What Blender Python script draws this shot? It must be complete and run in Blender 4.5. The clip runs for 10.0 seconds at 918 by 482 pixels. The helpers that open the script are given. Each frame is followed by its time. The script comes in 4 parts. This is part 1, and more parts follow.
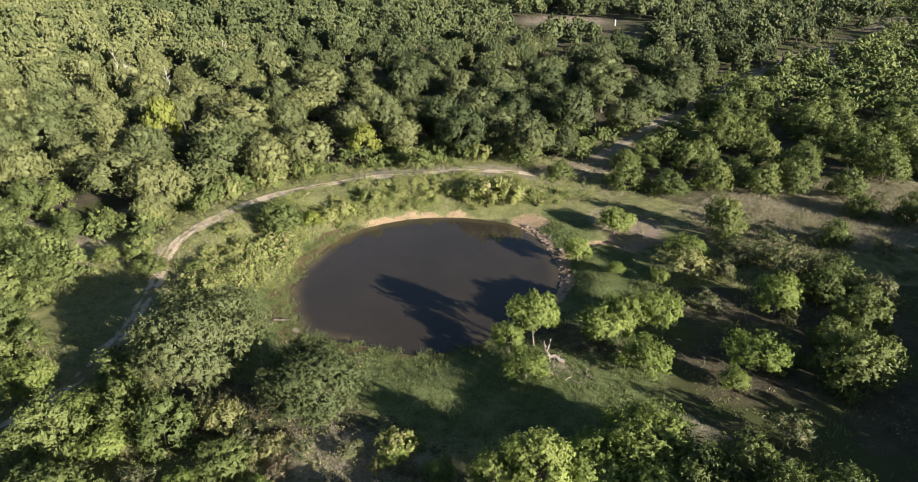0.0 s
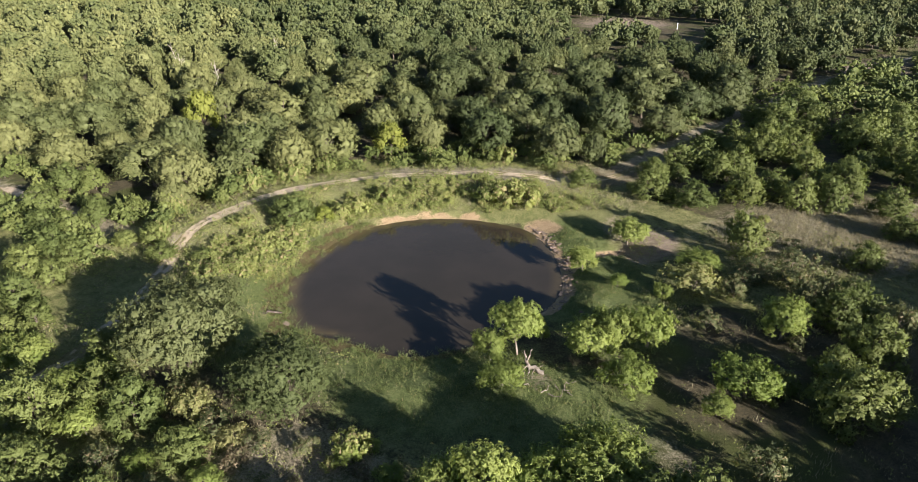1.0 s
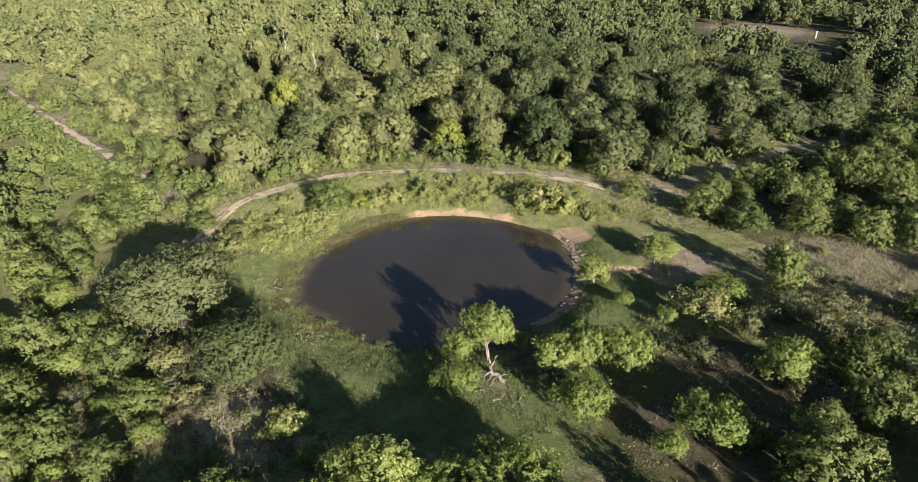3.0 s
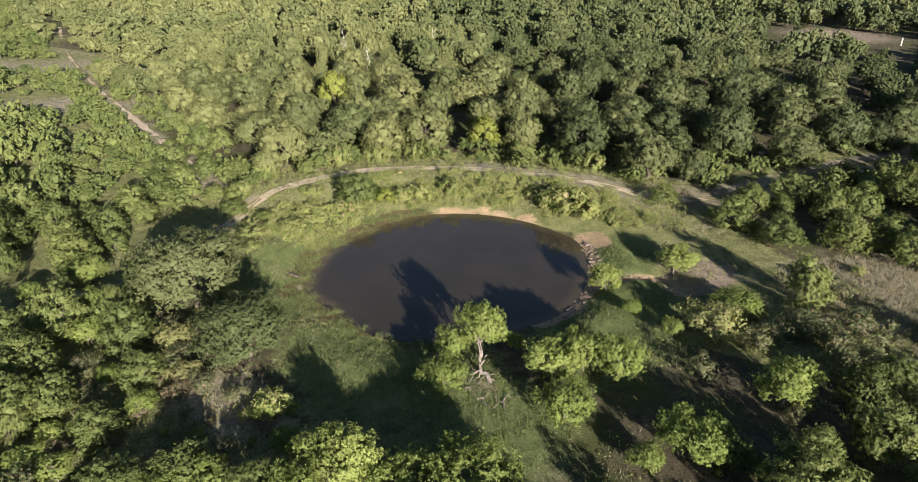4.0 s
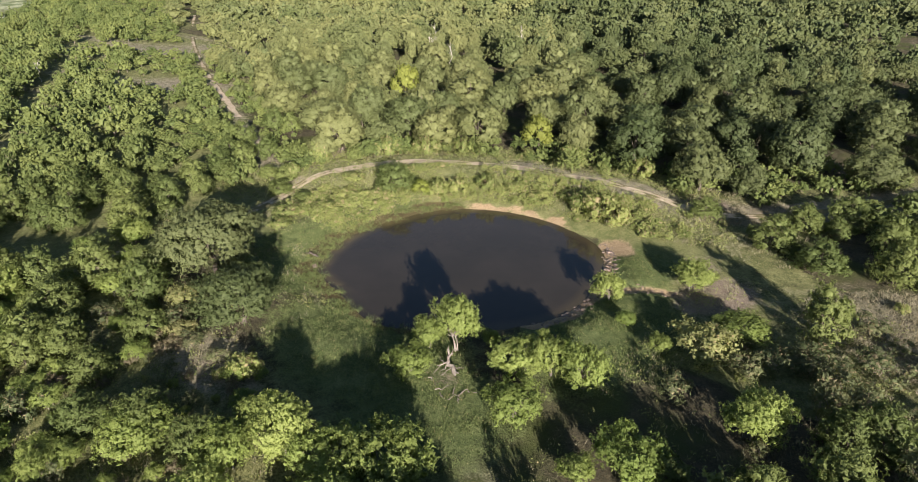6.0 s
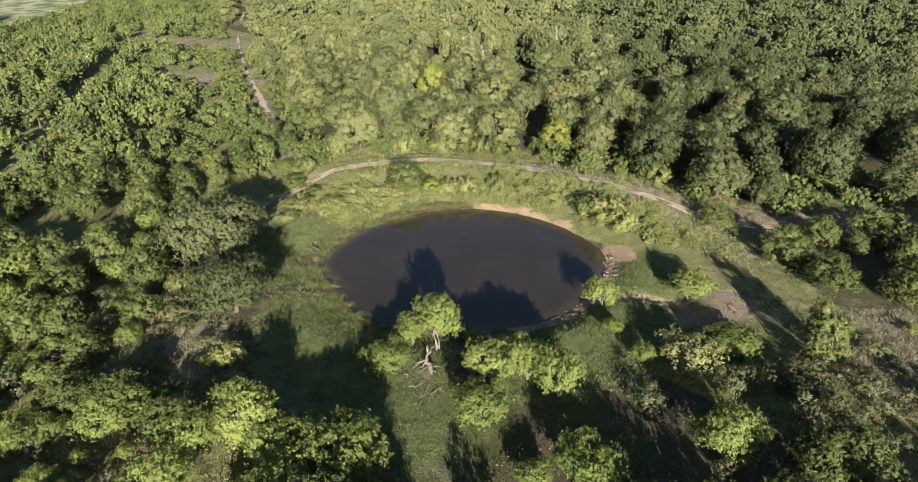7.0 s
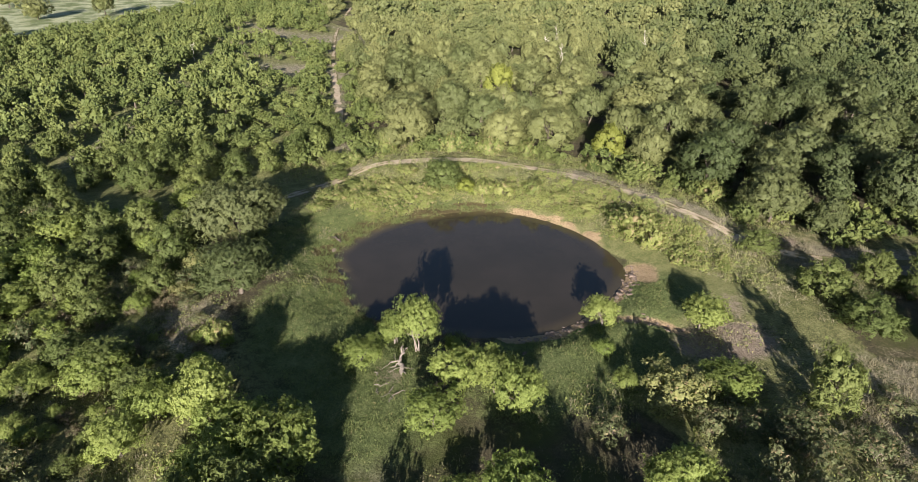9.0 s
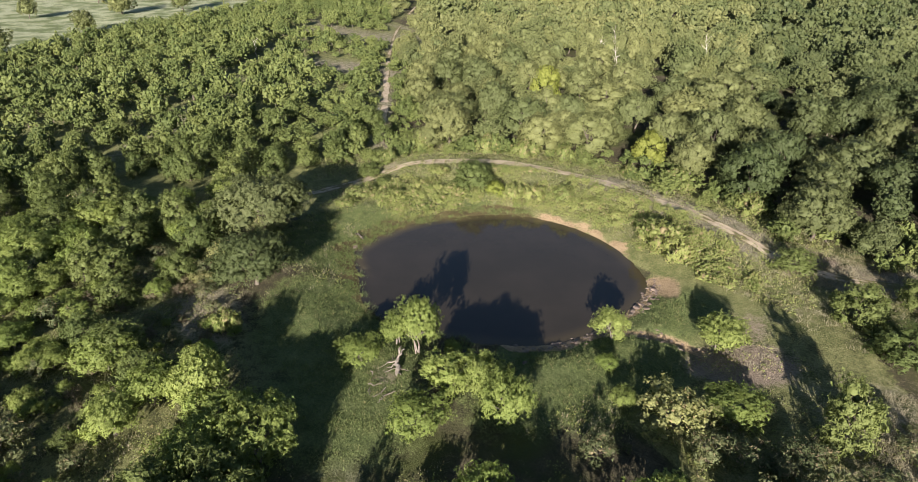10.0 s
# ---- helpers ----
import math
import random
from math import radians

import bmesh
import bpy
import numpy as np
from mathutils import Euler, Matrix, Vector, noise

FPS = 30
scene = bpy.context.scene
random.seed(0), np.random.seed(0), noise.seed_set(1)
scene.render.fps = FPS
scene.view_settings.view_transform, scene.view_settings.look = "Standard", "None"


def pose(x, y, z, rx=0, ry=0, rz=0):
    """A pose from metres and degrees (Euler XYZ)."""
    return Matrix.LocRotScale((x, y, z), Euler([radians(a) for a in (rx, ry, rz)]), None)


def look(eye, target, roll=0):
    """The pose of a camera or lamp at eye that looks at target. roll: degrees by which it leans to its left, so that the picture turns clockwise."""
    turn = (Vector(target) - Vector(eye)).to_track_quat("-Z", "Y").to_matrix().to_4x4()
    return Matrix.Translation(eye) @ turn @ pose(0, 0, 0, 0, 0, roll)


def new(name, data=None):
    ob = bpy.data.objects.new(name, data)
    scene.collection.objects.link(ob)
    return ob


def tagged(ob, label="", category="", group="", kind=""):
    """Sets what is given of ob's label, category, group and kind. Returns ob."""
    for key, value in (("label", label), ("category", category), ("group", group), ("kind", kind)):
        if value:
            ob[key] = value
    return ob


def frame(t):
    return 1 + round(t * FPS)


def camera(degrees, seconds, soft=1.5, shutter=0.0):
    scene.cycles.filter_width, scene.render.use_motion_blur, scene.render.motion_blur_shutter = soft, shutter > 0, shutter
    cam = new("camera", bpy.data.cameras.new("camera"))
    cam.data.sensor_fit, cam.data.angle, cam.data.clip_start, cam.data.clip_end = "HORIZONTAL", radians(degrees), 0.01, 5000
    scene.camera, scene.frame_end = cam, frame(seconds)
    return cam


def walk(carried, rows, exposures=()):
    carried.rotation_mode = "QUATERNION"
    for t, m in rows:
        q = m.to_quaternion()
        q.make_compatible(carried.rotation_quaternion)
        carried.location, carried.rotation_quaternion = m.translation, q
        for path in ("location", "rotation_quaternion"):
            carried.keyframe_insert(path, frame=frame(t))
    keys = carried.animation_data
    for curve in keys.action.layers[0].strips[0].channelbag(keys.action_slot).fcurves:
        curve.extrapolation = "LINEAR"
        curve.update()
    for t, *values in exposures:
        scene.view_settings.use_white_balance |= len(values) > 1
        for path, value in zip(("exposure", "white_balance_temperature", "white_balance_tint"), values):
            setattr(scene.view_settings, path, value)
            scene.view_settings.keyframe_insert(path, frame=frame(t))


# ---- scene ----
cam = camera(71.8, 10.0, 0.7)
METRES, EYE, TILT, LEAN, TURN = 61.4, 36.0, 2.0, 0.5, 0.0
ROWS = [
    (0.0, 0.0, 0.0, 0.0, 0.24, -28.73, -0.44),
    (0.5, 0.0596, 0.0101, -0.0008, 3.75, -28.75, -0.34),
    (1.0, 0.1181, 0.0213, -0.0018, 6.74, -28.75, -0.25),
    (1.5, 0.1744, 0.0332, -0.0029, 9.68, -28.79, -0.19),
    (2.0, 0.2292, 0.0465, -0.0041, 12.79, -28.82, -0.1),
    (2.5, 0.2815, 0.0611, -0.0049, 16.25, -28.85, 0.02),
    (4.0, 0.4278, 0.1124, -0.0081, 26.53, -28.84, 0.38),
    (4.5, 0.4716, 0.1325, -0.0091, 29.88, -28.85, 0.44),
    (5.0, 0.5146, 0.1543, -0.0099, 32.87, -28.85, 0.53),
    (5.5, 0.5573, 0.1777, -0.0108, 35.48, -28.86, 0.61),
    (7.0, 0.6714, 0.2652, -0.0133, 42.92, -28.8, 0.93),
    (7.5, 0.7015, 0.2989, -0.0146, 45.08, -28.78, 1.0),
    (8.0, 0.7295, 0.3338, -0.0163, 47.59, -28.75, 1.07),
    (8.5, 0.7543, 0.3702, -0.0175, 50.44, -28.7, 1.19),
    (9.0, 0.7762, 0.4086, -0.019, 53.7, -28.65, 1.2),
    (9.5, 0.7962, 0.4489, -0.0206, 56.85, -28.59, 1.34),
    (10.0, 0.8134, 0.4893, -0.0224, 60.19, -28.5, 1.44),
]
walk(cam, [(t, pose(0, 0, EYE, TILT, LEAN, TURN) @ pose(METRES * x, METRES * y, METRES * z, 90 + pitch, roll, yaw)) for t, x, y, z, yaw, pitch, roll in ROWS],
     [(0.0, 1.53, 6500, 14), (2.5, 1.46, 6500, 14), (5.0, 1.35, 6500, 14), (10.0, 1.34, 6500, 14)])

# ---- light ----
SUN_FROM = Vector((0.766, -0.643, math.tan(radians(16.3))))      # towards the low sun
world = bpy.data.worlds.new("sky")
scene.world = world
world.use_nodes = True
wn = world.node_tree
sky = wn.nodes.new("ShaderNodeTexSky")
sky.sky_type = "NISHITA"
sky.sun_disc = False
sky.sun_elevation = radians(16.3)
sky.sun_rotation = math.atan2(0.766, -0.643)
sky.dust_density = 0.7
sky.ozone_density = 2.5
wn.links.new(sky.outputs["Color"], wn.nodes["Background"].inputs["Color"])
wn.nodes["Background"].inputs["Strength"].default_value = 0.041
sun = new("sun", bpy.data.lights.new("sun", "SUN"))
sun.data.energy = 5.0
sun.data.angle = radians(0.6)
sun.data.color = (1.0, 0.925, 0.85)
sun.matrix_world = look(SUN_FROM * 100, (0, 0, 0))


# ---- materials ----
def nodes_of(name):
    m = bpy.data.materials.new(name)
    m.use_nodes = True
    nt = m.node_tree
    return m, nt, nt.nodes["Principled BSDF"]


def node(nt, kind, **inputs):
    n = nt.nodes.new(kind)
    for key, value in inputs.items():
        n.inputs[key.replace("_", " ")].default_value = value
    return n


def noise_at(nt, vector, scale, detail=3.0, rough=0.55):
    n = node(nt, "ShaderNodeTexNoise", Scale=scale, Detail=detail, Roughness=rough)
    if vector is not None:
        nt.links.new(vector, n.inputs["Vector"])
    return n.outputs["Fac"]


def calc(nt, op, a, b=None, c=None, clamp=False):
    n = nt.nodes.new("ShaderNodeMath")
    n.operation = op
    n.use_clamp = clamp
    for i, v in enumerate((a, b, c)):
        if v is None:
            continue
        if isinstance(v, (int, float)):
            n.inputs[i].default_value = v
        else:
            nt.links.new(v, n.inputs[i])
    return n.outputs[0]


def blend(nt, fac, a, b, how="MIX"):
    n = nt.nodes.new("ShaderNodeMix")
    n.data_type = "RGBA"
    n.blend_type = how
    for sock, v in ((n.inputs[0], fac), (n.inputs[6], a), (n.inputs[7], b)):
        if isinstance(v, (int, float)):
            sock.default_value = v
        elif isinstance(v, tuple):
            sock.default_value = (*v, 1.0)
        else:
            nt.links.new(v, sock)
    return n.outputs[2]


def ramp(nt, fac, lo, hi):
    n = node(nt, "ShaderNodeMapRange", From_Min=lo, From_Max=hi)
    n.interpolation_type = "SMOOTHSTEP"
    nt.links.new(fac, n.inputs["Value"])
    return n.outputs["Result"]


def attribute(nt, name):
    n = nt.nodes.new("ShaderNodeAttribute")
    n.attribute_name = name
    return n.outputs["Fac"]


def bump(nt, bsdf, height, strength, distance):
    n = node(nt, "ShaderNodeBump", Strength=strength, Distance=distance)
    nt.links.new(height, n.inputs["Height"])
    nt.links.new(n.outputs["Normal"], bsdf.inputs["Normal"])


def leaf_material(name, dark, light, through_light=0.28, dry=(0.20, 0.15, 0.06), dryness=0.06):
    """Foliage: one hue per plant, another per spray of leaves, some dry sprays."""
    m, nt, bsdf = nodes_of(name)
    geo = nt.nodes.new("ShaderNodeNewGeometry")
    info = nt.nodes.new("ShaderNodeObjectInfo")
    plant = calc(nt, "FRACT", calc(nt, "ADD", info.outputs["Random"], attribute(nt, "tint")))
    patch = noise_at(nt, geo.outputs["Position"], 0.55, 2.0)
    speckle = noise_at(nt, geo.outputs["Position"], 4.5, 3.0, 0.75)
    leaf = geo.outputs["Random Per Island"]
    mixed = calc(nt, "ADD", calc(nt, "MULTIPLY", plant, 0.85), calc(nt, "MULTIPLY", patch, 0.15))
    colour = blend(nt, mixed, dark, light)
    greener = calc(nt, "FRACT", calc(nt, "MULTIPLY", plant, 7.7))
    colour = blend(nt, calc(nt, "MULTIPLY", greener, 0.36), colour, (dark[0] * 1.25, light[1] * 0.66, dark[2] * 1.35))
    value = calc(nt, "ADD", calc(nt, "ADD", 0.53, calc(nt, "MULTIPLY", leaf, 0.26)), calc(nt, "MULTIPLY", speckle, 0.70))
    grey = nt.nodes.new("ShaderNodeCombineColor")
    for i in range(3):
        nt.links.new(value, grey.inputs[i])
    colour = blend(nt, 1.0, colour, grey.outputs[0], "MULTIPLY")
    spray = calc(nt, "GREATER_THAN", calc(nt, "FRACT", calc(nt, "MULTIPLY", leaf, 7.31)), 1.0 - dryness)
    colour = blend(nt, spray, colour, dry)
    nt.links.new(colour, bsdf.inputs["Base Color"])
    bump(nt, bsdf, speckle, 0.7, 0.15)
    bsdf.inputs["Roughness"].default_value = 0.6
    bsdf.inputs["Specular IOR Level"].default_value = 0.25
    lit = node(nt, "ShaderNodeBsdfTranslucent")
    nt.links.new(blend(nt, 1.0, colour, (1.15, 1.2, 0.7), "MULTIPLY"), lit.inputs["Color"])
    mix = node(nt, "ShaderNodeMixShader", Fac=through_light)
    nt.links.new(bsdf.outputs[0], mix.inputs[1])
    nt.links.new(lit.outputs[0], mix.inputs[2])
    nt.links.new(mix.outputs[0], nt.nodes["Material Output"].inputs["Surface"])
    return m


def rough_material(name, a, b, scale, fine, roughness=0.9, height=0.02):
    """Bark, rock and wood: two tones at two scales, with relief."""
    m, nt, bsdf = nodes_of(name)
    geo = nt.nodes.new("ShaderNodeNewGeometry")
    info = nt.nodes.new("ShaderNodeObjectInfo")
    big = noise_at(nt, geo.outputs["Position"], scale, 4.0)
    small = noise_at(nt, geo.outputs["Position"], fine, 3.0, 0.7)
    fac = ramp(nt, calc(nt, "ADD", calc(nt, "MULTIPLY", big, 0.6), calc(nt, "MULTIPLY", small, 0.4)), 0.32, 0.68)
    colour = blend(nt, fac, a, b)
    tone = node(nt, "ShaderNodeHueSaturation")
    nt.links.new(colour, tone.inputs["Color"])
    nt.links.new(calc(nt, "ADD", 0.8, calc(nt, "MULTIPLY", info.outputs["Random"], 0.4)), tone.inputs["Value"])
    nt.links.new(tone.outputs[0], bsdf.inputs["Base Color"])
    bsdf.inputs["Roughness"].default_value = roughness
    bsdf.inputs["Specular IOR Level"].default_value = 0.25
    bump(nt, bsdf, small, 0.7, height)
    return m


def ground_material():
    m, nt, bsdf = nodes_of("ground_cover")
    pos = nt.nodes.new("ShaderNodeNewGeometry").outputs["Position"]
    broad = noise_at(nt, pos, 0.12, 4.0)
    patchy = noise_at(nt, pos, 0.7, 5.0, 0.65)
    fine = noise_at(nt, pos, 5.0, 4.0, 0.7)
    blades = noise_at(nt, pos, 22.0, 2.0, 0.7)
    grain = calc(nt, "ADD", calc(nt, "MULTIPLY", patchy, 0.5), calc(nt, "MULTIPLY", fine, 0.5))

    def cover(name):
        return ramp(nt, calc(nt, "ADD", attribute(nt, name), calc(nt, "MULTIPLY", calc(nt, "SUBTRACT", grain, 0.5), 1.5)), 0.3, 0.7)

    litter = blend(nt, ramp(nt, grain, 0.35, 0.65), (0.060, 0.054, 0.036), (0.140, 0.122, 0.076))
    litter = blend(nt, ramp(nt, broad, 0.45, 0.62), litter, (0.085, 0.098, 0.036))
    lush = blend(nt, ramp(nt, grain, 0.36, 0.66), (0.088, 0.120, 0.044), (0.196, 0.224, 0.092))
    dry = blend(nt, ramp(nt, grain, 0.34, 0.66), (0.170, 0.156, 0.106), (0.380, 0.335, 0.245))
    bare = blend(nt, ramp(nt, grain, 0.34, 0.66), (0.200, 0.160, 0.125), (0.350, 0.285, 0.220))
    sand = blend(nt, ramp(nt, grain, 0.30, 0.66), (0.250, 0.180, 0.110), (0.460, 0.345, 0.215))
    hay = blend(nt, ramp(nt, broad, 0.40, 0.60), (0.185, 0.225, 0.105), (0.430, 0.450, 0.290))
    weed = blend(nt, ramp(nt, grain, 0.35, 0.65), (0.120, 0.142, 0.052), (0.265, 0.262, 0.118))
    silt = blend(nt, ramp(nt, grain, 0.35, 0.65), (0.085, 0.070, 0.036), (0.160, 0.130, 0.065))
    colour = litter
    for name, c in (("weed", weed), ("dry", dry), ("lush", lush), ("bare", bare), ("hay", hay), ("sand", sand), ("silt", silt)):
        colour = blend(nt, cover(name), colour, c)
    speck = blend(nt, ramp(nt, blades, 0.3, 0.7), (0.62, 0.62, 0.62), (1.25, 1.25, 1.2))
    colour = blend(nt, 1.0, colour, speck, "MULTIPLY")
    nt.links.new(colour, bsdf.inputs["Base Color"])
    bsdf.inputs["Roughness"].default_value = 0.95
    bsdf.inputs["Specular IOR Level"].default_value = 0.1
    bump(nt, bsdf, calc(nt, "ADD", calc(nt, "MULTIPLY", fine, 0.7), calc(nt, "MULTIPLY", blades, 0.3)), 1.0, 0.22)
    return m


def track_material():
    m, nt, bsdf = nodes_of("sandy_track")
    pos = nt.nodes.new("ShaderNodeNewGeometry").outputs["Position"]
    patchy = noise_at(nt, pos, 0.9, 5.0, 0.65)
    fine = noise_at(nt, pos, 7.0, 4.0, 0.7)
    grain = calc(nt, "ADD", calc(nt, "MULTIPLY", patchy, 0.6), calc(nt, "MULTIPLY", fine, 0.4))
    sand = blend(nt, ramp(nt, grain, 0.32, 0.66), (0.360, 0.285, 0.200), (0.620, 0.520, 0.380))
    turf = blend(nt, ramp(nt, fine, 0.35, 0.65), (0.110, 0.105, 0.045), (0.230, 0.200, 0.100))
    edge = ramp(nt, calc(nt, "ADD", attribute(nt, "turf"), calc(nt, "MULTIPLY", calc(nt, "SUBTRACT", grain, 0.5), 3.2)), 0.35, 0.65)
    nt.links.new(blend(nt, edge, sand, turf), bsdf.inputs["Base Color"])
    bsdf.inputs["Roughness"].default_value = 0.95
    bsdf.inputs["Specular IOR Level"].default_value = 0.1
    bump(nt, bsdf, grain, 0.8, 0.08)
    return m


def water_material():
    m, nt, bsdf = nodes_of("murky_water")
    pos = nt.nodes.new("ShaderNodeNewGeometry").outputs["Position"]
    cloud = noise_at(nt, pos, 0.16, 3.0)
    colour = blend(nt, ramp(nt, cloud, 0.3, 0.7), (0.034, 0.029, 0.021), (0.042, 0.035, 0.026))
    colour = blend(nt, attribute(nt, "shallow"), colour, (0.110, 0.086, 0.042))
    nt.links.new(colour, bsdf.inputs["Base Color"])
    bsdf.inputs["Roughness"].default_value = 0.06
    bsdf.inputs["IOR"].default_value = 1.33
    bsdf.inputs["Specular IOR Level"].default_value = 0.62
    stretch = node(nt, "ShaderNodeMapping", Scale=(1.0, 2.2, 1.0), Rotation=(0, 0, 0.7))
    nt.links.new(pos, stretch.inputs["Vector"])
    bump(nt, bsdf, noise_at(nt, stretch.outputs[0], 2.6, 3.0), 0.25, 0.012)
    return m


M_GROUND, M_TRACK, M_WATER = ground_material(), track_material(), water_material()
M_OAK = leaf_material("oak_leaves", (0.084, 0.106, 0.037), (0.182, 0.190, 0.070), 0.10, (0.2, 0.15, 0.06), 0.0)
# M_OAK about a third darker: shade among the crowns put into the leaf colour
M_OAK_SHADED = leaf_material("shade_darkened_oak_leaves", (0.054, 0.076, 0.026), (0.118, 0.132, 0.048), 0.10, (0.2, 0.15, 0.06), 0.0)
M_DARK = leaf_material("dark_oak_leaves", (0.086, 0.112, 0.041), (0.158, 0.182, 0.070), 0.28, (0.2, 0.15, 0.06), 0.0)
M_LIME = leaf_material("mesquite_leaves", (0.170, 0.232, 0.056), (0.300, 0.356, 0.102), 0.32, (0.30, 0.27, 0.12), 0.0)
M_BRUSH = leaf_material("brush_leaves", (0.087, 0.118, 0.034), (0.190, 0.220, 0.066), 0.24, (0.30, 0.27, 0.12), 0.0)
M_GOLD = leaf_material("yellowing_leaves", (0.185, 0.208, 0.075), (0.295, 0.305, 0.120), 0.30, (0.36, 0.29, 0.15), 0.06)
M_YELLOW = leaf_material("bright_yellow_green_leaves", (0.172, 0.208, 0.040), (0.256, 0.286, 0.060), 0.32, (0.30, 0.27, 0.12), 0.0)
M_PALE = leaf_material("grey_green_leaves", (0.092, 0.116, 0.048), (0.176, 0.192, 0.084), 0.25, (0.26, 0.21, 0.12), 0.12)
M_WEED = leaf_material("weed_leaves", (0.150, 0.188, 0.054), (0.325, 0.350, 0.116), 0.30, (0.34, 0.28, 0.15), 0.14)
M_STRAW = leaf_material("dry_grass_blades", (0.185, 0.172, 0.115), (0.400, 0.355, 0.250), 0.30, (0.36, 0.30, 0.20), 0.15)
M_GRASS = leaf_material("green_grass_blades", (0.110, 0.152, 0.050), (0.215, 0.250, 0.090), 0.30, (0.28, 0.24, 0.12), 0.08)
M_BARK = rough_material("grey_brown_bark", (0.070, 0.055, 0.042), (0.185, 0.155, 0.125), 3.0, 14.0)
M_PALEBARK = rough_material("pale_smooth_bark", (0.125, 0.104, 0.084), (0.300, 0.262, 0.220), 3.0, 14.0)
M_BROWN = leaf_material("brown_dry_leaves", (0.130, 0.105, 0.066), (0.250, 0.200, 0.125), 0.2, (0.15, 0.16, 0.07), 0.25)
M_DEAD = rough_material("bleached_wood", (0.130, 0.108, 0.086), (0.360, 0.315, 0.265), 2.0, 12.0)
M_SNAG = rough_material("silvery_dead_wood", (0.300, 0.270, 0.230), (0.600, 0.560, 0.500), 2.0, 12.0)
M_TWIG = rough_material("grey_dead_twigs", (0.150, 0.120, 0.095), (0.330, 0.280, 0.230), 2.0, 12.0)
M_ROCK = rough_material("sandstone", (0.120, 0.090, 0.072), (0.310, 0.240, 0.188), 1.6, 9.0, 0.9, 0.05)
M_PAINT = rough_material("white_painted_steel", (0.700, 0.690, 0.660), (0.820, 0.810, 0.790), 2.0, 12.0, 0.6, 0.003)


# ---- mesh tools ----
def unit(a):
    return a / np.maximum(np.linalg.norm(a, axis=-1, keepdims=True), 1e-9)


def mesh_of(name, chunks, mats, attrs=None, smooth=False):
    """One mesh out of chunks (points, faces, material index, and for foliage the normals of its points)."""
    me = bpy.data.meshes.new(name)
    points, loops, totals, slots, base = [], [], [], [], 0
    soft = any(len(c) > 3 for c in chunks)
    turned = []
    for v, f, s, *rest in chunks:
        v, f = np.asarray(v, np.float32), np.asarray(f, np.int32)
        points.append(v)
        if soft:
            turned.append(np.asarray(rest[0], np.float32) if rest else unit(v * [1, 1, 0.01]).astype(np.float32))
        loops.append((f + base).ravel())
        totals.append(np.full(len(f), f.shape[1], np.int32))
        slots.append(np.full(len(f), s, np.int32))
        base += len(v)
    points, loops, totals, slots = (np.concatenate(a) for a in (points, loops, totals, slots))
    me.vertices.add(len(points))
    me.vertices.foreach_set("co", points.ravel())
    me.loops.add(len(loops))
    me.loops.foreach_set("vertex_index", loops)
    me.polygons.add(len(totals))
    me.polygons.foreach_set("loop_start", np.concatenate([[0], np.cumsum(totals)[:-1]]).astype(np.int32))
    for m in mats:
        me.materials.append(m)
    me.polygons.foreach_set("material_index", slots)
    me.polygons.foreach_set("use_smooth", np.full(len(totals), smooth or soft))
    for key, values in (attrs or {}).items():
        me.attributes.new(key, "FLOAT", "POINT").data.foreach_set("value", np.asarray(values, np.float32))
    me.update(calc_edges=True)
    if soft:
        me.attributes.new("custom_normal", "FLOAT_VECTOR", "POINT").data.foreach_set("vector", np.concatenate(turned).ravel())
        me.update()
    return me


def spline(points, n, closed=False):
    """Catmull-Rom through control points, n steps to a span."""
    p = np.array(points, float)
    if closed:
        p = np.vstack([p[-1], p, p[0], p[1]])
    else:
        p = np.vstack([2 * p[0] - p[1], p, 2 * p[-1] - p[-2]])
    t = np.linspace(0, 1, n, endpoint=False)[:, None]
    out = []
    for a, b, c, d in zip(p[:-3], p[1:-2], p[2:-1], p[3:]):
        out.append(0.5 * (2 * b + (c - a) * t + (2 * a - 5 * b + 4 * c - d) * t ** 2 + (3 * b - a - 3 * c + d) * t ** 3))
    out = np.vstack(out)
    return out if closed else np.vstack([out, p[-2]])


def line_distance(x, y, line, closed=False):
    """Distance of points to a polyline, and how far along it the nearest place is (0 to 1)."""
    x, y = np.asarray(x, float), np.asarray(y, float)
    best, along = np.full(x.shape, 1e9), np.zeros(x.shape)
    ends = np.vstack([line, line[:1]]) if closed else line
    n = len(ends) - 1
    for i in range(n):
        a, d = ends[i], ends[i + 1] - ends[i]
        u = np.clip(((x - a[0]) * d[0] + (y - a[1]) * d[1]) / (d @ d + 1e-12), 0, 1)
        r = np.hypot(x - a[0] - u * d[0], y - a[1] - u * d[1])
        near = r < best
        best = np.where(near, r, best)
        along = np.where(near, (i + u) / n, along)
    return best, along


def inside(x, y, poly):
    x, y = np.asarray(x, float), np.asarray(y, float)
    hit = np.zeros(x.shape, bool)
    for (ax, ay), (bx, by) in zip(poly, np.roll(poly, -1, axis=0)):
        hit ^= ((ay > y) != (by > y)) & (x < (bx - ax) * (y - ay) / (by - ay + 1e-12) + ax)
    return hit


def step(a, b, x):
    u = np.clip((x - a) / (b - a), 0, 1)
    return u * u * (3 - 2 * u)


